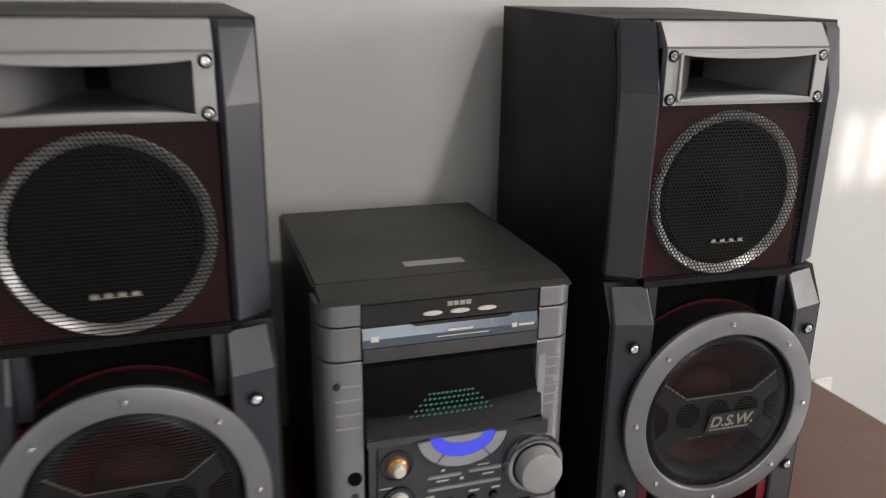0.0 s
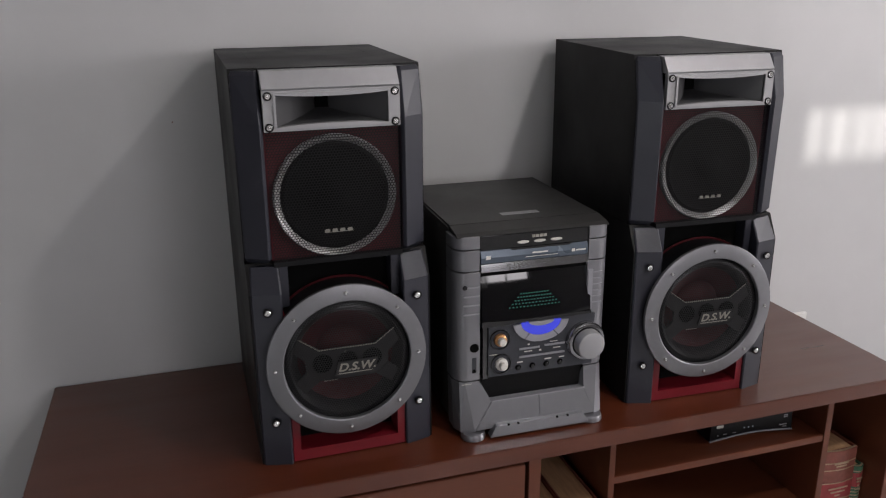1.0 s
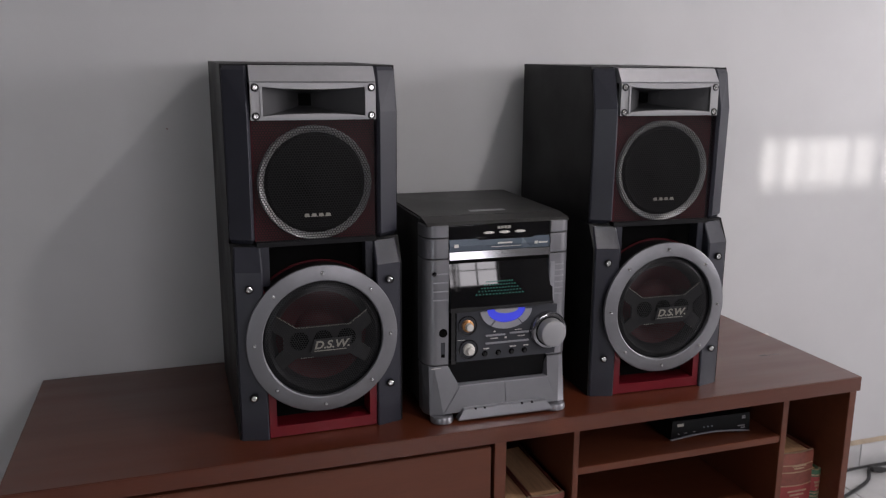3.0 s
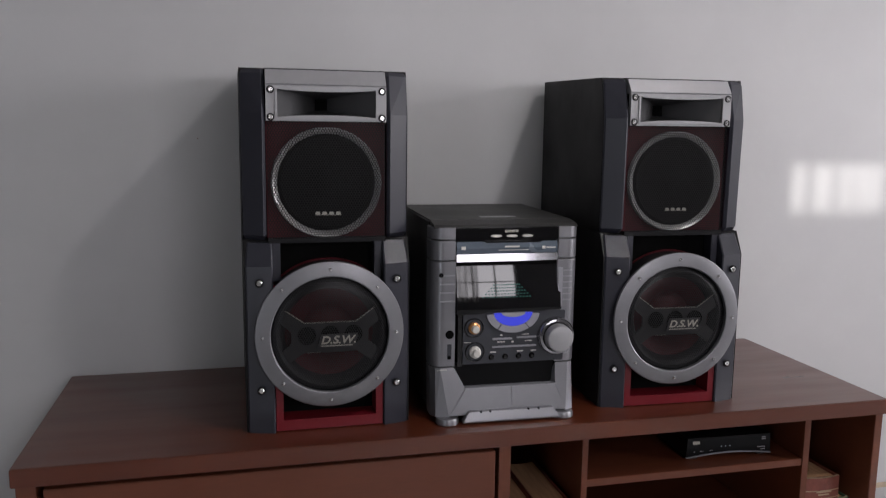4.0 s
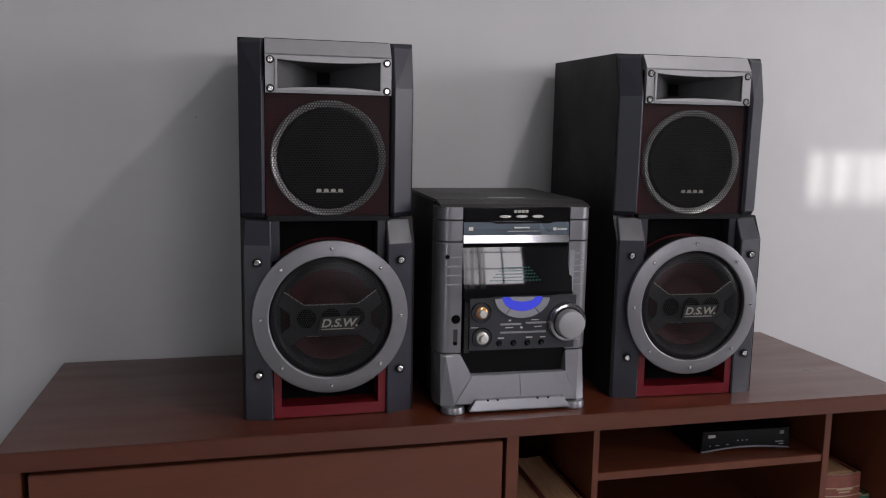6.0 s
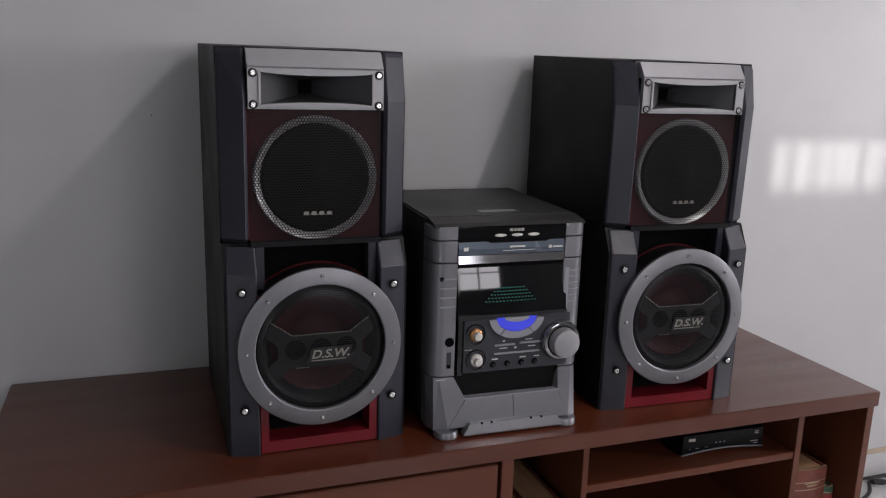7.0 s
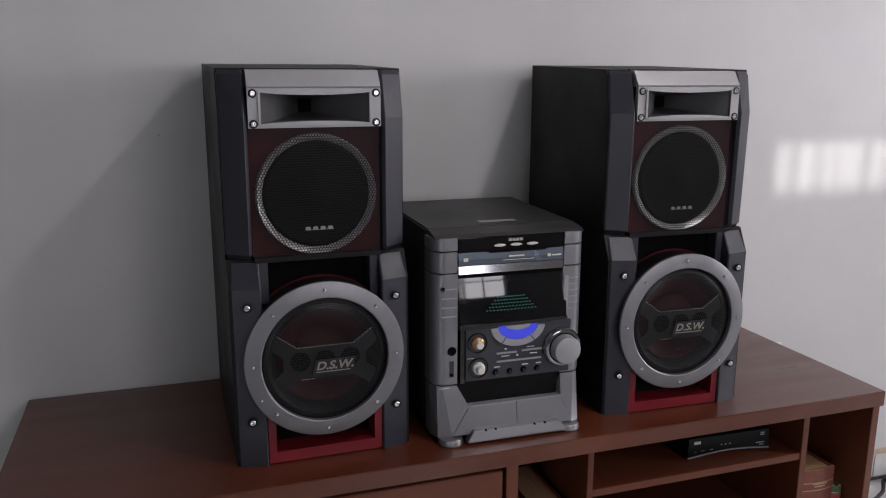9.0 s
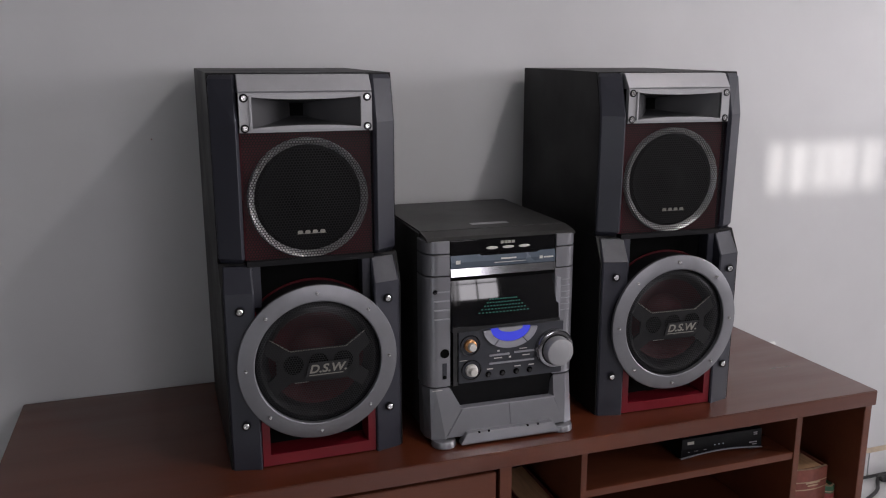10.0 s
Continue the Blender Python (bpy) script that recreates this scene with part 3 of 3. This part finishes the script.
def hull(points):
    bm = bmesh.new()
    for p in points:
        bm.verts.new(p)
    r = bmesh.ops.convex_hull(bm, input=bm.verts)
    bmesh.ops.delete(bm, geom=list({g for g in r["geom_interior"] + r["geom_unused"] if isinstance(g, bmesh.types.BMVert)}), context='VERTS')
    bmesh.ops.dissolve_limit(bm, angle_limit=0.02, verts=bm.verts, edges=bm.edges)
    return bm


def half_ellipse(a, b, a2, b2, t0, t1, n=28):
    out = [(a * math.cos(t), -b * math.sin(t)) for t in (t0 + (t1 - t0) * i / n for i in range(n + 1))]
    return out + [(a2 * math.cos(t), -b2 * math.sin(t)) for t in (t1 + (t0 - t1) * i / n for i in range(n + 1))]


def marks(parent, rows, y, mat, label="tiny pale printed marks"):
    """Small printed bars (x0, x1, z0, z1)."""
    return tagged(part("printed_marks", boxes(*[(a, b, y - 0.0003, y + 0.0003, c, d) for a, b, c, d in rows]), mat, parent, label), kind="stuff")


def hifi(m):
    u = thing("hifi_unit", m, "grey compact hi-fi unit with black display and jog dial", "stereo system")
    part("case", boxes((-0.1385, 0.1385, 0.046, 0.345, 0.012, 0.3725)), unit_case, u, "black metal case", bevel=0.003)
    part("front_core", boxes((-0.128, 0.128, 0.016, 0.047, 0.013, 0.364)), black_plastic, u)
    part("top_edge", prism([(0.004, 0.3632), (0.012, 0.3672), (0.047, 0.3722), (0.047, 0.360), (0.004, 0.3615)], 'x', -0.1365, 0.1365), unit_case, u, "sloping dark front edge")
    for s in (-1, 1):
        xi, xo = 0.0985, 0.1415
        part("column_cap", column(s, xi, xo, 0.3415, 0.3630), unit_grey, u, smooth=True)
        part("column_middle", column(s, xi, xo, 0.3035, 0.3395), unit_grey, u, smooth=True)
        part("column", column(s, xi - 0.001, xo, 0.1045, 0.3015), unit_grey, u, "grey side column", smooth=True)
        # lower body flares forward towards the foot
        top_x, c = (0.0985, 0.0775 if s < 0 else 0.0985), 0.110 if s < 0 else 0.118
        part("lower_column", hull([(s * 0.0985, 0.0, 0.1025), (s * top_x[1], -0.006, 0.063), (s * c, -0.0135, 0.013), (s * c, -0.011, 0.008), (s * 0.1415, 0.026, 0.1025), (s * 0.1400, 0.016, 0.009), (s * 0.133, 0.006, 0.1025),
                                   (s * 0.134, -0.006, 0.012), (s * 0.124, 0.0005, 0.1025), (s * top_x[1], 0.04, 0.063), (s * 0.1415, 0.046, 0.1025), (s * 0.1400, 0.046, 0.009), (s * 0.0775, 0.04, 0.009)]), unit_grey, u, "grey lower corner flaring forward")
        part("foot", loft([[(s * 0.112 + r * math.cos(k * math.pi / 10), -0.008 + r * math.sin(k * math.pi / 10), z) for k in range(20)] for r, z in ((0.0205, 0.0), (0.0220, 0.002), (0.0215, 0.008), (0.0200, 0.012))]),
             unit_grey, u, "grey round foot", smooth=True)
        part("rear_foot", lathe([(0.0, 0.0), (0.013, 0.0), (0.013, 0.013), (0.0, 0.013)], 16), rubber, u, at=pose(s * 0.11, 0.31, 0.0, 90, 0, 0))
    # top black panel, disc tray and bright strip
    tp = part("top_panel", boxes((-0.0975, 0.0975, 0.002, 0.018, 0.3375, 0.3625)), gloss_black, u, "gloss black top panel", bevel=0.0012)
    part("panel_tab", prism([(-0.046, 0.3375), (-0.040, 0.3340), (0.062, 0.3340), (0.069, 0.3375)], 'y', 0.0015, 0.01), gloss_black, u)
    for x in (-0.022, 0.008, 0.038):
        part("disc_button", loft([[(x + w * math.cos(k * math.pi / 8), y, 0.3465 + h * math.sin(k * math.pi / 8)) for k in range(16)] for w, h, y in ((0.0108, 0.0026, 0.003), (0.0108, 0.0026, 0.0008), (0.0098, 0.0018, -0.0002))]),
             pearl, tp, "silver oval disc button")
    part("badge", boxes(*[(-0.006 + 0.0068 * i, -0.0005 + 0.0068 * i, 0.0009, 0.0022, 0.3530, 0.3578) for i in range(4)]), letter_silver, tp, "small silver maker's badge")
    part("tray_door", loft([[(x, y, z) for x in (-0.0965, -0.04, 0.0, 0.04, 0.0965) for x in [x]] + [(x, 0.016, z) for x in (0.0965, -0.0965)]
                            for z, y in ((0.3150, 0.0005), (0.3250, -0.0015), (0.3365, 0.0025))]), tray_blue, u, "blue-grey disc tray door")
    marks(u, [(-0.088, -0.080, 0.3225, 0.3285), (-0.006, 0.022, 0.3260, 0.3285), (-0.018, 0.040, 0.3205, 0.3213), (0.066, 0.072, 0.3220, 0.3270), (0.074, 0.092, 0.3230, 0.3255)], -0.0016, pearl)
    part("bright_strip", loft([[(-0.0965, y, z), (0.0965, y, z), (0.0965, 0.016, z), (-0.0965, 0.016, z)] for z, y in ((0.2990, 0.0035), (0.3005, -0.0028), (0.3140, -0.0002), (0.3147, 0.0020))]), strip_metal, u, "polished silver strip", smooth=True)
    part("seam", boxes((-0.0965, 0.0965, 0.003, 0.012, 0.2925, 0.2990)), deep_black, u)
    # display: a bowed gloss window leaning back
    nx, nz = 24, 12
    bm = bmesh.new()
    grid = []
    for j in range(nz + 1):
        row = []
        for i in range(nx + 1):
            x = -0.0955 + 0.200 * i / nx
            z = 0.2125 + 0.080 * j / nz
            dz = z - 0.2525
            row.append(bm.verts.new((x, -0.0055 + x * x / 2.0 + math.tan(radians(9.5)) * dz + dz * dz / 1.26, z)))
        grid.append(row)
    for j in range(nz):
        for i in range(nx):
            bm.faces.new((grid[j][i], grid[j][i + 1], grid[j + 1][i + 1], grid[j + 1][i]))
    back = []
    rim = grid[0] + [r[-1] for r in grid[1:]] + grid[-1][-2::-1] + [r[0] for r in grid[-2:0:-1]]
    for v in rim:
        back.append(bm.verts.new((v.co.x, 0.017, v.co.z)))
    for a in range(len(rim)):
        b = (a + 1) % len(rim)
        bm.faces.new((rim[a], rim[b], back[b], back[a]))
    dp = part("display", bm, gloss_black, u, "gloss black bowed display window", smooth=True)
    seg = []
    for r in range(5):
        z = 0.2345 + 0.0056 * r
        w = 0.045 - 0.0052 * r
        n = 15 - r
        for k in range(n):
            x = -0.002 - w + 2 * w * k / (n - 1)
            dz = z - 0.2525
            y = -0.0055 + x * x / 2 + math.tan(radians(9.5)) * dz + dz * dz / 1.26
            seg.append((x - 0.0014, x + 0.0014, y - 0.0006, y + 0.0004, z - 0.0009, z + 0.0009))
    tagged(part("display_segments", boxes(*seg), teal_glow, dp, "teal lit bar-graph segments"), kind="stuff")
    part("display_foot", prism([(-0.0955, 0.2130), (-0.0955, 0.2040), (-0.050, 0.2040), (-0.040, 0.2065), (0.070, 0.2065), (0.080, 0.2080), (0.1045, 0.2080), (0.1045, 0.2130)], 'y', -0.009, 0.016), gloss_black, u)
    # control panel
    cp = part("control_panel", loft([[(x0, y, z) for x0, z in ((-0.083, 0.109), (0.112, 0.109), (0.114, 0.205), (0.08, 0.2085), (0.06, 0.2085), (-0.045, 0.2085), (-0.055, 0.2045), (-0.083, 0.2045))] for y in (0.016, -0.0045)]), panel_dark, u, "charcoal control panel", bevel=0.0015)
    part("panel_border", boxes((-0.092, -0.083, 0.0, 0.016, 0.104, 0.2045)), gloss_black, u)
    part("panel_border", boxes((0.112, 0.118, 0.002, 0.016, 0.104, 0.205)), gloss_black, u)
    EX, EZ = 0.0115, 0.2050
    tilt = Matrix.Translation((EX, -0.0046, EZ))
    for t0, t1 in ((0.10, 0.88), (0.92, 2.18), (2.22, 3.04)):
        part("crescent_button", prism(half_ellipse(0.0510, 0.0385, 0.0375, 0.0265, t0, t1), 'y', -0.0035, 0.0), unit_light, cp, "silver crescent transport button", at=tilt)
    part("light_crescent", prism(half_ellipse(0.0370, 0.0260, 0.0235, 0.0090, 0.05, 3.09), 'y', -0.0030, 0.0), blue_glow, cp, "glowing blue crescent light", at=tilt)
    part("crescent_hub", prism(half_ellipse(0.0232, 0.0088, 0.012, 0.0005, 0.05, 3.09), 'y', -0.0042, 0.0), knob_grey, cp, at=tilt)
    # jog dial
    jd = part("jog_base", lathe([(0.036, 0.0), (0.0355, -0.010), (0.033, -0.0135), (0.0295, -0.0145), (0.0, -0.0145)], 56), strip_metal, u, "polished dial collar", smooth=True, at=pose(0.0955, -0.003, 0.157))
    part("jog_gap", lathe([(0.0285, -0.0150), (0.0262, -0.0152), (0.0, -0.0152)], 48), black_plastic, jd)
    part("jog_dial", lathe([(0.0258, -0.015), (0.0252, -0.030), (0.0240, -0.0325), (0.0215, -0.0335), (0.0, -0.0332)], 56), knob_grey, jd, "large matt grey jog dial", smooth=True)
    # two small knobs
    for x, z, skirt in ((-0.0630, 0.1775, copper), (-0.0605, 0.1320, pearl)):
        w = part("knob_well", lathe([(0.0184, 0.004), (0.0184, -0.0016), (0.0170, -0.0018), (0.0164, 0.002), (0.0, 0.002)], 32), gloss_black, u, "dark round knob well", at=pose(x, -0.0050, z))
        part("knob_skirt", lathe([(0.0112, 0.0), (0.0108, -0.0055), (0.0080, -0.0075), (0.0, -0.0075)], 28), skirt, w, smooth=True)
        part("knob", lathe([(0.0072, -0.006), (0.0068, -0.0150), (0.0056, -0.0162), (0.0, -0.0165)], 24), pearl, w, "silver knob", smooth=True)
    for a, b, z in ((-0.0275, 0.0108, 0.1550), (0.0195, 0.0578, 0.1565), (-0.0275, 0.0578, 0.1400)):
        part("bar_button", boxes((a, b, -0.0072, -0.003, z - 0.0016, z + 0.0016)), unit_light, cp, "thin silver bar button", bevel=0.0005)
    for x in (-0.0285, -0.002, 0.0242, 0.0500):
        part("round_button", lathe([(0.0056, 0.0), (0.0052, -0.0010), (0.0042, -0.0004), (0.0038, -0.003), (0.0026, -0.0042), (0.0, -0.0044)], 20), gloss_black, cp, "small gloss black button", smooth=True, at=pose(x, -0.0046, 0.1205))
    marks(cp, [(-0.012, -0.008, 0.1605, 0.1630), (0.030, 0.044, 0.1612, 0.1624), (-0.018, -0.003, 0.1480, 0.1496), (0.010, 0.014, 0.1468, 0.1500), (0.036, 0.050, 0.1485, 0.1500),
               (-0.031, -0.020, 0.1290, 0.1310), (0.021, 0.033, 0.1290, 0.1310), (0.048, 0.058, 0.1290, 0.1308), (-0.0815, -0.068, 0.1500, 0.1510)], -0.0049, pearl)
    # lower black bay and the two flap doors
    part("lower_bay", prism([(-0.095, 0.1085), (0.102, 0.1085), (0.102, 0.100), (0.0915, 0.060), (-0.082, 0.060), (-0.094, 0.100)], 'y', 0.006, 0.017), bay_black, u, "black lower bay")
    for a, b, al, bl in ((-0.0770, 0.0110, -0.109, 0.0110), (0.0120, 0.0980, 0.0120, 0.117)):
        part("flap_door", hull([(a, -0.0070, 0.062), (b, -0.0070, 0.062), (al, -0.0150, 0.0150), (bl, -0.0150, 0.0150), (a, 0.016, 0.062), (b, 0.016, 0.062), (al, 0.0, 0.013), (bl, 0.0, 0.013)]), unit_grey, u, "grey sloping flap door")
    part("bay_lip", boxes((-0.080, 0.100, -0.0078, 0.012, 0.0620, 0.0645)), unit_light, u, "bright lip below the bay", bevel=0.0006)
    part("base_bar", hull([(x, y, z) for x0, x1, y, z in ((-0.086, 0.100, -0.0280, 0.0040), (-0.086, 0.100, -0.0290, 0.0070), (-0.074, 0.090, -0.0250, 0.0235), (-0.072, 0.088, -0.010, 0.0235), (-0.086, 0.100, -0.01, 0.0045)) for x in (x0, x1)]),
         unit_grey, u, "light silver base bar", bevel=0.0006)
    for x in (-0.052, -0.034, 0.040, 0.060):
        part("notch", boxes((x - 0.002, x + 0.002, -0.0256, -0.022, 0.0215, 0.0241)), deep_black, u)
    # left and right column details
    for z in (0.2755, 0.2595, 0.2435, 0.2275):
        part("side_button", boxes((-0.126, -0.0985, -0.0012, 0.004, z - 0.0012, z + 0.0012)), unit_light, u, "slim silver side button", bevel=0.0004)
    part("power_dot", lathe([(0.0042, 0.0), (0.0036, -0.0012), (0.0, -0.0014)], 16), gloss_black, u, at=pose(-0.1245, -0.0008, 0.2765))
    part("light_bar", boxes((0.0985, 0.1085, -0.0022, 0.004, 0.2120, 0.2860)), unit_light, u, "light silver side bar", bevel=0.001)
    for k in range(6):
        z = 0.2800 - 0.0112 * k
        part("side_button", boxes((0.1095, 0.1270, -0.0008, 0.006, z - 0.0011, z + 0.0011)), unit_light, u, "slim silver side button", bevel=0.0004)
    part("phones_jack", lathe([(0.0082, 0.0005), (0.0076, -0.0016), (0.0060, -0.0012), (0.0, -0.0010)], 24), deep_black, u, "headphone socket", at=pose(-0.1075, -0.0002, 0.1655))
    ms = part("mic_slot", boxes((-0.1140, -0.1015, -0.0007, 0.004, 0.1165, 0.1500)), panel_dark, u, "recessed oval slot with a socket", bevel=0.0035)
    part("mic_hole", lathe([(0.0034, 0.0), (0.003, -0.0008), (0.0, -0.0004)], 14), deep_black, ms, at=pose(-0.108, -0.0008, 0.1225))
    part("mic_level", lathe([(0.0052, 0.0), (0.0048, -0.0016), (0.003, -0.0014), (0.0, -0.0004)], 18), unit_light, u, at=pose(0.1195, 0.0004, 0.1245))
    marks(u, [(-0.130, -0.112, 0.0985, 0.0996)], -0.0003, pearl)
    part("top_sticker", boxes((-0.030, 0.040, 0.080, 0.096, 0.3724, 0.3729)), knob_grey, u, "pale sticker on the case top")
    return u


hifi(pose(0.2425, 0.7005, TOP, 0, 0, 0.3))


# ---- things in the stand ----
def in_stand(u, v, z, turn=0.0):
    return S @ pose(u, v, z, 0, 0, turn)


def book(m, w, d, h, cover, label, bands, panel=None, panel_z=(0, 0)):
    """Spine to the front (-y); w across, d deep, h high."""
    b = thing("book", m, label, "book", "old books in the stand")
    n = 12
    arc = [(-w / 2 + w * i / n, -0.006 * math.sin(math.pi * i / n)) for i in range(n + 1)]
    part("spine", prism(arc + [(w / 2, 0.004), (-w / 2, 0.004)], 'z', 0, h), cover, b, "rounded leather spine", smooth=True)
    for s in (-1, 1):
        part("cover", boxes((*sorted((s * w / 2, s * (w / 2 - 0.003))), 0.004, d, 0, h)), cover, b, bevel=0.0006)
    e = 0.006
    part("page_block", prism([(-w / 2 + 0.003, 0.004), (w / 2 - 0.003, 0.004), (w / 2 - 0.003, d - 0.007), (0, d - 0.012), (-w / 2 + 0.003, d - 0.007)], 'z', 0.003, h - e), page_edge, b, "yellowed page block")
    part("head_band", prism([(x, y + 0.0016) for x, y in arc] + [(x, y + 0.006) for x, y in reversed(arc)], 'z', h - 0.006, h + 0.0008), gold, b, "frayed pale head band")
    for z in bands:
        part("gilt_band", prism([(x * 1.003, y - 0.0006) for x, y in arc] + [(x, y + 0.002) for x, y in reversed(arc)], 'z', z - 0.0011, z + 0.0011), gold, b)
    if panel:
        part("title_panel", prism([(x * 1.002, y - 0.0004) for x, y in arc] + [(x, y + 0.002) for x, y in reversed(arc)], 'z', *panel_z), panel, b, "coloured title panel")
        for k in range(4):
            z = panel_z[1] - 0.012 - 0.009 * k
            q = w * (0.30, 0.22, 0.08, 0.26)[k]
            part("title_line", boxes((-q, q, -0.0072, -0.0060, z - 0.0016, z + 0.0016)), gold, b)
    for k, z in enumerate((h - 0.030, h - 0.036)):
        q = w * (0.22, 0.16)[k]
        part("title_line", boxes((-q, q, -0.0070, -0.0058, z - 0.0014, z + 0.0014)), gold, b)
    return b


BH = TOP - 0.186 - ZB
book(in_stand(0.8755, 0.056, ZB), 0.070, 0.23, BH, leather_brown, "thick worn brown leather book with yellowed pages", (BH - 0.022, BH - 0.045, BH - 0.10), leather_red, (BH - 0.095, BH - 0.05))
book(in_stand(0.9480, 0.056, ZB), 0.070, 0.23, BH, leather_brown, "thick worn brown leather book with yellowed pages", (BH - 0.022, BH - 0.045, BH - 0.10), leather_red, (BH - 0.095, BH - 0.05))
book(in_stand(1.5515, 0.054, ZB), 0.083, 0.23, BH + 0.002, leather_brown, "thick brown leather book with red title panel", (BH - 0.026, BH - 0.043, BH - 0.075, BH - 0.118), leather_red, (BH - 0.117, BH - 0.076))
book(in_stand(1.6095, 0.058, ZB), 0.026, 0.19, BH - 0.050, leather_green, "thin green book with red title panel", (BH - 0.062, BH - 0.105, BH - 0.113, BH - 0.121, BH - 0.129, BH - 0.137, BH - 0.145), leather_red, (BH - 0.100, BH - 0.066))


def modem(m):
    b = thing("cable_modem", m, "small black cable modem on the shelf", "modem")
    n = 16
    w = 0.097
    pts = [(-w, 0.006)] + [(-w + 2 * w * i / n, 0.004 + 0.0075 * math.sin(math.pi * i / n)) for i in range(n + 1)] + [(w, 0.006), (w - 0.002, 0.046), (-w + 0.002, 0.046)]
    part("housing", prism(pts[1:-3] + pts[-2:], 'y', 0.003, 0.13), plastic_box, b, "black plastic housing", bevel=0.001)
    arc = [(-w + 2 * w * i / n, 0.0035 + 0.0075 * math.sin(math.pi * i / n)) for i in range(n + 1)]
    part("trim", prism(arc + [(x, z + 0.0022) for x, z in reversed(arc)], 'y', 0.0005, 0.006), unit_light, b, "thin curved silver trim")
    for s in (-1, 1):
        part("foot", boxes((*sorted((s * 0.086, s * 0.070)), 0.008, 0.12, 0.0, 0.0075)), rubber, b)
    part("mark", boxes((-0.083, -0.068, 0.0020, 0.0032, 0.033, 0.039)), letter_silver, b, "pale maker's mark")
    small = part("printed_marks", boxes((0.075, 0.084, 0.0022, 0.0032, 0.038, 0.040), (0.075, 0.084, 0.0022, 0.0032, 0.034, 0.036), (0.066, 0.084, 0.0022, 0.0032, 0.017, 0.019), (0.074, 0.084, 0.0022, 0.0032, 0.012, 0.014),
                                (-0.080, -0.077, 0.0022, 0.0032, 0.0155, 0.017), (-0.066, -0.058, 0.0022, 0.0032, 0.0165, 0.0175), (-0.044, -0.037, 0.0022, 0.0032, 0.0170, 0.0180)), knob_grey, b, "small grey printed marks")
    tagged(small, kind="stuff")
    for x in (-0.018, -0.008, 0.002):
        part("indicator", boxes((x - 0.0012, x + 0.0012, 0.0022, 0.0034, 0.024, 0.026)), led_dim, b, "tiny indicator light")


modem(in_stand(1.343, 0.085, SH1, -2))


# ---- wall and floor details ----
ow = thing("wall_outlet", S @ pose(1.800, WALL, 0.408), "small white wall outlet with two holes", "outlet")
part("plate", boxes((-0.024, 0.024, -0.010, 0.0, -0.03, 0.050)), white_plastic, ow, bevel=0.003)
part("socket", boxes((-0.013, 0.013, -0.0135, -0.009, 0.008, 0.034)), white_plastic, ow, bevel=0.002)
for x in (-0.006, 0.006):
    part("hole", lathe([(0.0024, 0.0), (0.0, 0.0002)], 12), deep_black, ow, at=pose(x, -0.0137, 0.021))
nail = part("nail", lathe([(0.0014, 0.0), (0.0010, -0.0006), (0.0, -0.0008)], 10), leather_brown, None, at=S @ pose(0.277, WALL, 1.045))
tagged(nail, "tiny dark nail head in the wall", "nail")


def cable(points, r, label):
    P = [Vector(p) for p in points]
    out = []
    for i in range(len(P) - 1):
        p0, p1, p2, p3 = P[max(i - 1, 0)], P[i], P[i + 1], P[min(i + 2, len(P) - 1)]
        for k in range(8):
            t = k / 8
            out.append(0.5 * ((2 * p1) + (p2 - p0) * t + (2 * p0 - 5 * p1 + 4 * p2 - p3) * t * t + (3 * p1 - p0 - 3 * p2 + p3) * t ** 3))
    out.append(P[-1])
    c = thing("cable", S, label, "cable")
    part("cord", tube(out, r, 8), rubber, c, smooth=True)
    return c


cable([(1.95, 0.42, 0.004), (2.15, 0.47, 0.006), (2.36, 0.46, 0.005), (2.62, 0.44, 0.005), (2.95, 0.45, 0.004)], 0.0036, "black power cable lying on the floor tiles")
c2 = cable([(1.98, 0.34, 0.005), (2.14, 0.40, 0.005), (2.24, 0.47, 0.006), (2.42, 0.44, 0.005), (2.66, 0.40, 0.004), (2.95, 0.36, 0.004)], 0.0050, "thick black power cable with a plug on the floor")
part("plug", loft([[(x, w * math.cos(k * math.pi / 5), w * 0.7 * math.sin(k * math.pi / 5)) for k in range(10)] for x, w in ((0, 0.006), (0.004, 0.011), (0.028, 0.012), (0.042, 0.008), (0.055, 0.006))]), rubber, c2, "black plug",
          at=pose(2.20, 0.505 - 0.06, 0.012, 0, 0, -20), smooth=True)


# ---- floor tiles, last ----
TS = 0.40
U0, V0 = 2.062, 0.295
tile_mesh = None
floor_ob = bpy.data.objects["floor"]
for i in range(-11, 8):
    for j in range(-10, 1):
        a, b = U0 + TS * i, V0 + TS * j
        x0, x1, y0, y1 = max(a, X0), min(a + TS, X1), max(b, BACK), min(b + TS, WALL - 0.012)
        if x1 - x0 < 0.02 or y1 - y0 < 0.02:
            continue
        full = abs(x1 - x0 - TS) < 1e-6 and abs(y1 - y0 - TS) < 1e-6
        if full and tile_mesh:
            t = new("floor_tile", tile_mesh)
            t.parent = floor_ob
        else:
            bm = boxes((0.002, x1 - x0 - 0.002, 0.002, y1 - y0 - 0.002, -0.006, 0.0))
            t = part("floor_tile", bm, tile, floor_ob)
            if full:
                tile_mesh = t.data
        t.matrix_basis = pose(x0, y0, 0)
